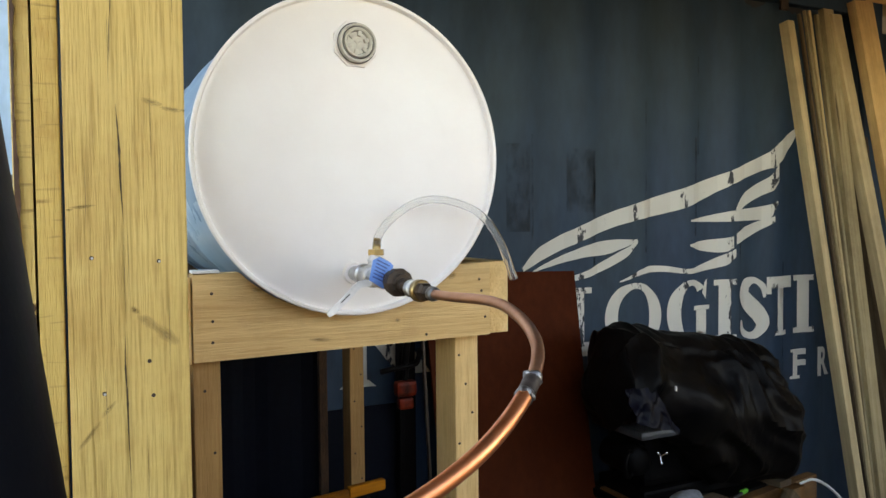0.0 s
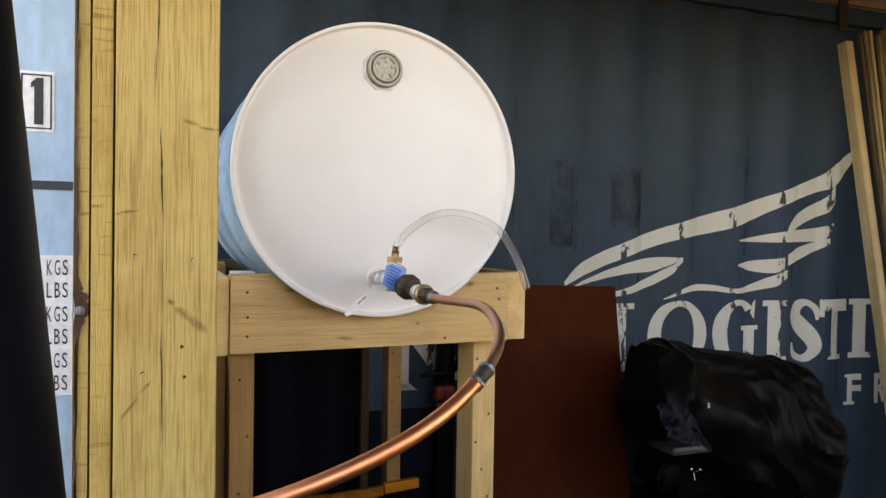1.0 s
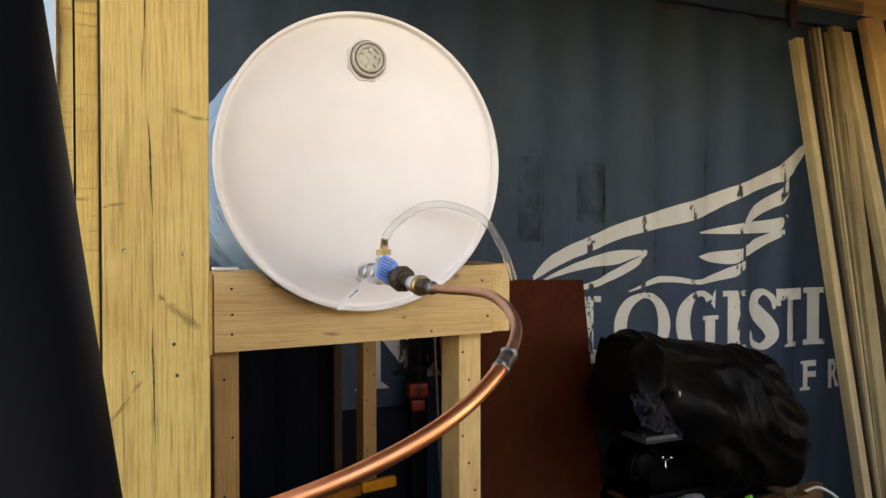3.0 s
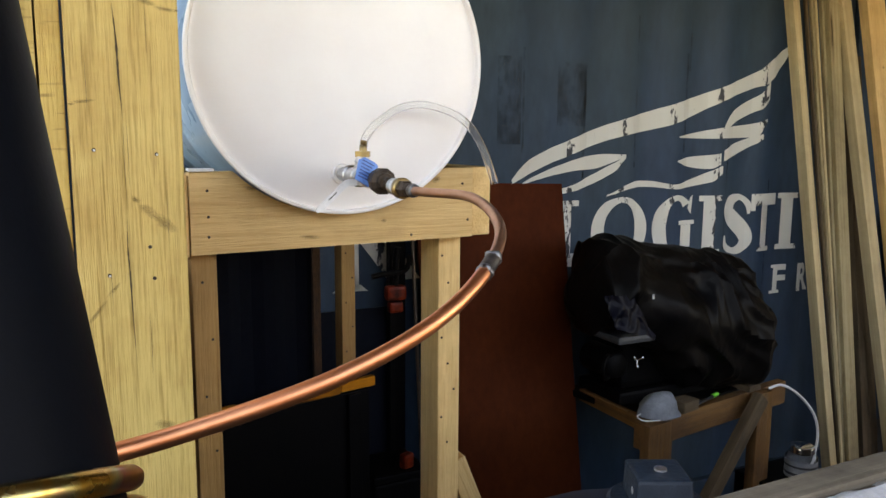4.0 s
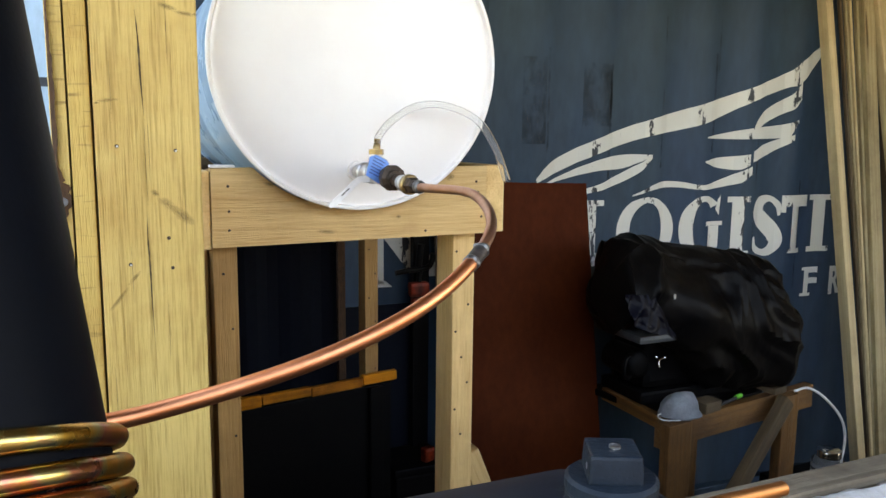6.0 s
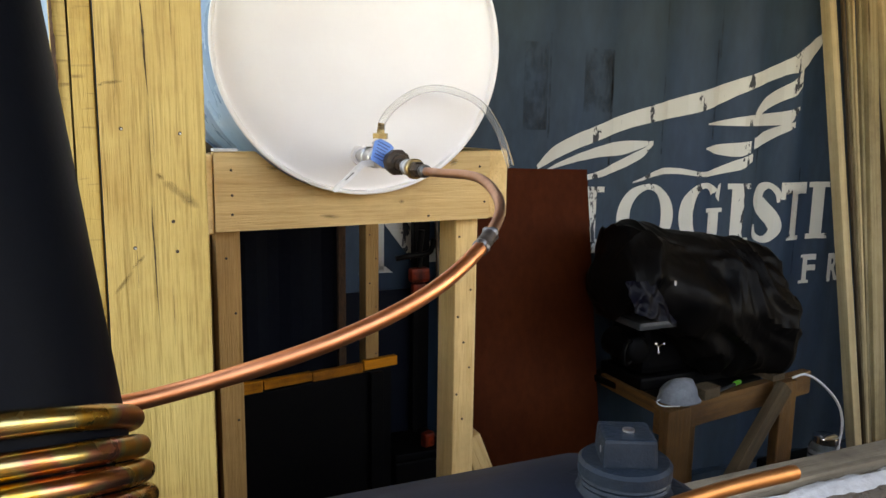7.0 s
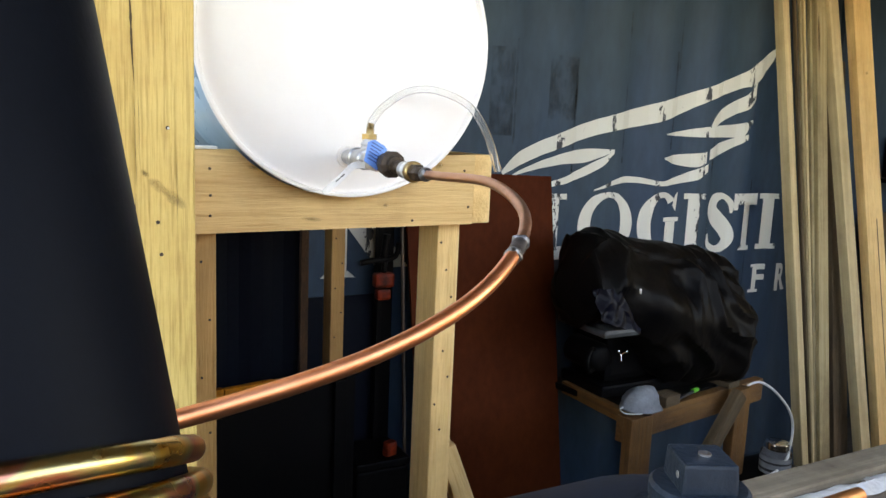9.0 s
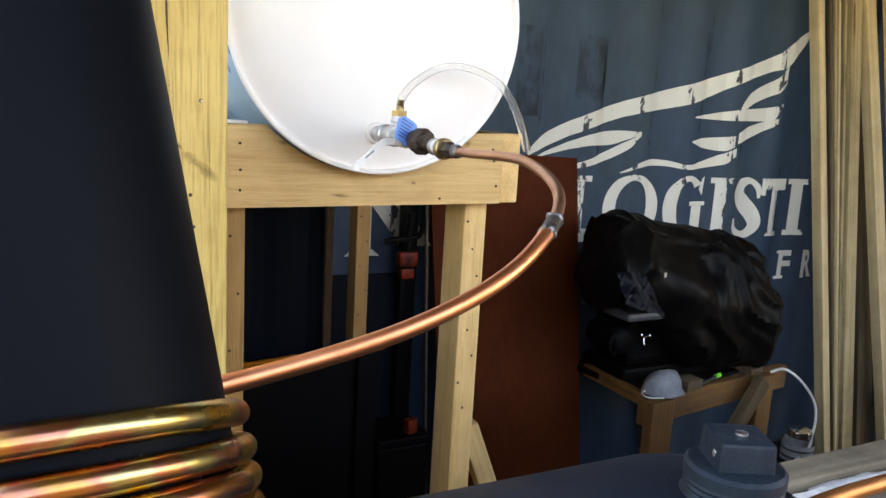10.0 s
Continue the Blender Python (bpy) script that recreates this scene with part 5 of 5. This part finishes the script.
part("cable", pipe(spline([(2.25, 1.78, 0.772), (2.30, 1.765, 0.782), (2.37, 1.75, 0.742), (2.45, 1.74, 0.66), (2.478, 1.735, 0.575), (2.455, 1.73, 0.48), (2.40, 1.72, 0.44), (2.32, 1.71, 0.425)], 10), 0.0048, 12), CORD, cord, "", True)
crate = thing("dark_crate", (2.42, 1.78, 0), "dark wooden crate on the ground beside the bench", "crate")
part("box", box(-0.16, 0.16, -0.16, 0.14, 0, 0.40, 0.006), DARK, crate)
jar = thing("jar", (2.43, 1.76, 0.40), "squat jar with a printed white label and a shiny metal lid", "jar")
part("glass", lathe([(0, 0), (0.052, 0), (0.057, 0.006), (0.057, 0.088), (0.044, 0.104), (0, 0.104)], 32), CLEAR, jar, "", True)
part("label", lathe([(0.0575, 0.012), (0.0582, 0.012), (0.0582, 0.078), (0.0575, 0.078)], 32), FELT, jar, "white printed label", True)
for k in range(2):
    part("print_bar", lathe([(0.0590, 0.024 + 0.030 * k), (0.0590, 0.034 + 0.028 * k)], 32), INK, jar)
part("lid", lathe([(0.042, 0.104), (0.045, 0.104), (0.046, 0.110), (0.044, 0.116), (0.046, 0.122), (0.044, 0.128), (0.039, 0.131), (0, 0.131)], 32), CHROME, jar, "shiny ribbed lid", True)

# ---- planks leaning at the container's corner ----


def plank(top, bottom, w, t, material, label, turn=0.0):
    top, bottom = Vector(top), Vector(bottom)
    axis = (top - bottom).normalized()
    xa = Vector((1, 0, 0))
    xa = (xa - axis * xa.dot(axis)).normalized()
    m = Matrix((xa, axis.cross(xa), axis)).transposed().to_4x4()
    m.translation = bottom
    L = (top - bottom).length
    ob = thing("plank", (0, 0, 0), label, "plank", "leaning planks")
    ob.matrix_world = m @ pose(0, 0, 0, 0, 0, turn)
    bm = box(-w / 2, w / 2, -t / 2, t / 2, 0, L, 0.003)
    part("board", bm, material, ob)
    return ob


def on_lean(x, z, back=0.0):
    return (x, 2.25 + back - (2.5 - z) * 0.15, z)


plank(on_lean(2.735, 2.515, -0.003), on_lean(2.795, 0.0, -0.03), 0.040, 0.045, STUD[2], "rough sawn pale stud leaning on the container")
plank(on_lean(2.850, 2.57, 0.02), on_lean(2.913, 0.0, 0.02), 0.014, 0.014, OLD[2], "thin dark strip of lumber leaning on the container")
plank(on_lean(2.873, 2.585, 0.01), on_lean(2.907, 0.0, 0.01), 0.011, 0.013, STALE[2], "thin greyed strip of lumber leaning on the container")
plank(on_lean(2.905, 2.59, 0.012), on_lean(2.916, 0.0, 0.01), 0.014, 0.013, STUD[2], "thin pale strip of lumber leaning on the container")
plank(on_lean(2.947, 2.575, 0.010), on_lean(2.922, 0.0, 0.01), 0.016, 0.016, STALE[2], "thin greyed strip of lumber leaning on the container")
waney = plank(on_lean(3.000, 2.60), on_lean(2.959, 0.0), 0.066, 0.028, STALE[2], "grey-brown rough plank with bark at its top")
knot(waney, -0.020, -0.0146, 2.12, 0.012, 0.155, 0, BARKED)
knot(waney, -0.023, -0.0148, 2.20, 0.009, 0.090, 0, BARKED)
plank(on_lean(3.031, 2.575, -0.005), on_lean(3.229, 0.0, -0.03), 0.064, 0.045, STUD[2], "rough sawn pale stud leaning on the container")
# dark plank stands in for the dark gap between the studs
plank(on_lean(3.193, 2.05, 0.06), on_lean(3.143, 0.0, 0.05), 0.10, 0.025, OLD[2], "dark short plank filling the dark gap behind the pale studs")
wide = plank(on_lean(3.225, 2.66, -0.01), on_lean(3.418, 0.0, -0.01), 0.125, 0.042, PINE[2], "wide yellow pine board with a long split")
part("split", box(0.012, 0.016, -0.0222, -0.018, 0.0, 1.36, 0.0), INK, wide, "dark open split along the grain")
knot(wide, 0.004, -0.0218, 2.02, 0.012, 0.010, 0, KNOT)

# ---- far side beyond the planks ----
far = thing("grey_container", (0, 0, 0), "blue-grey container end wall with white number plates", "container")
part("wall", box(3.55, 6.5, 2.70, 2.74, 0, 2.7, 0.004), SLATE, far)
FY = 2.70
for x0, z0, h, word in ((4.465, 1.94, 0.135, "22"), (4.505, 2.185, 0.135, "N")):
    plate = part("number_plate", box(x0, x0 + 0.34, FY - 0.004, FY, z0, z0 + h, 0), WHITE, far, "white size-code plate")
    bm = letters(word, h - 0.035, 0.01)
    bmesh.ops.transform(bm, matrix=Matrix.Translation((x0 + 0.022, FY - 0.0055, z0 + 0.0175)), verts=bm.verts)
    part("lettering", bm, INK, plate)
shelf = thing("wall_shelf", (0, 0, 0), "narrow dark steel shelf on the container wall", "shelf")
part("board", box(4.15, 5.0, 2.45, 2.699, 1.475, 1.50, 0.003), DARK, shelf)
part("bracket", rod((4.35, 2.69, 1.15), (4.60, 2.46, 1.474), 0.012, 10), DARK, shelf)
unit = thing("control_box", (4.55, 2.58, 1.50), "black box of electrical gear on the shelf", "box")
part("case", box(-0.20, 0.20, -0.10, 0.10, 0, 0.24, 0.012), DARK, unit)
for k in range(3):
    part("knob", rod((-0.15, -0.10, 0.05 + 0.07 * k), (-0.15, -0.115, 0.05 + 0.07 * k), 0.008, 12), CHROME, unit)
lean = thing("leaning_board", (0, 0, 0), "brown board leaning against the far wall", "board")
part("board", box(0, 0.9, 0, 0.02, 0, 1.30, 0.003), OLD[2], lean, "", False, pose(4.25, 2.40, 0, -9, 0, 0) @ pose(0, 0, 0, 0, -6, 0))
part("batten", box(0, 0.05, -0.03, 0, 0, 1.25, 0.003), AMBER[2], lean, "amber edge batten", False, pose(4.25, 2.40, 0, -9, 0, 0) @ pose(0, 0, 0, 0, -6, 0))
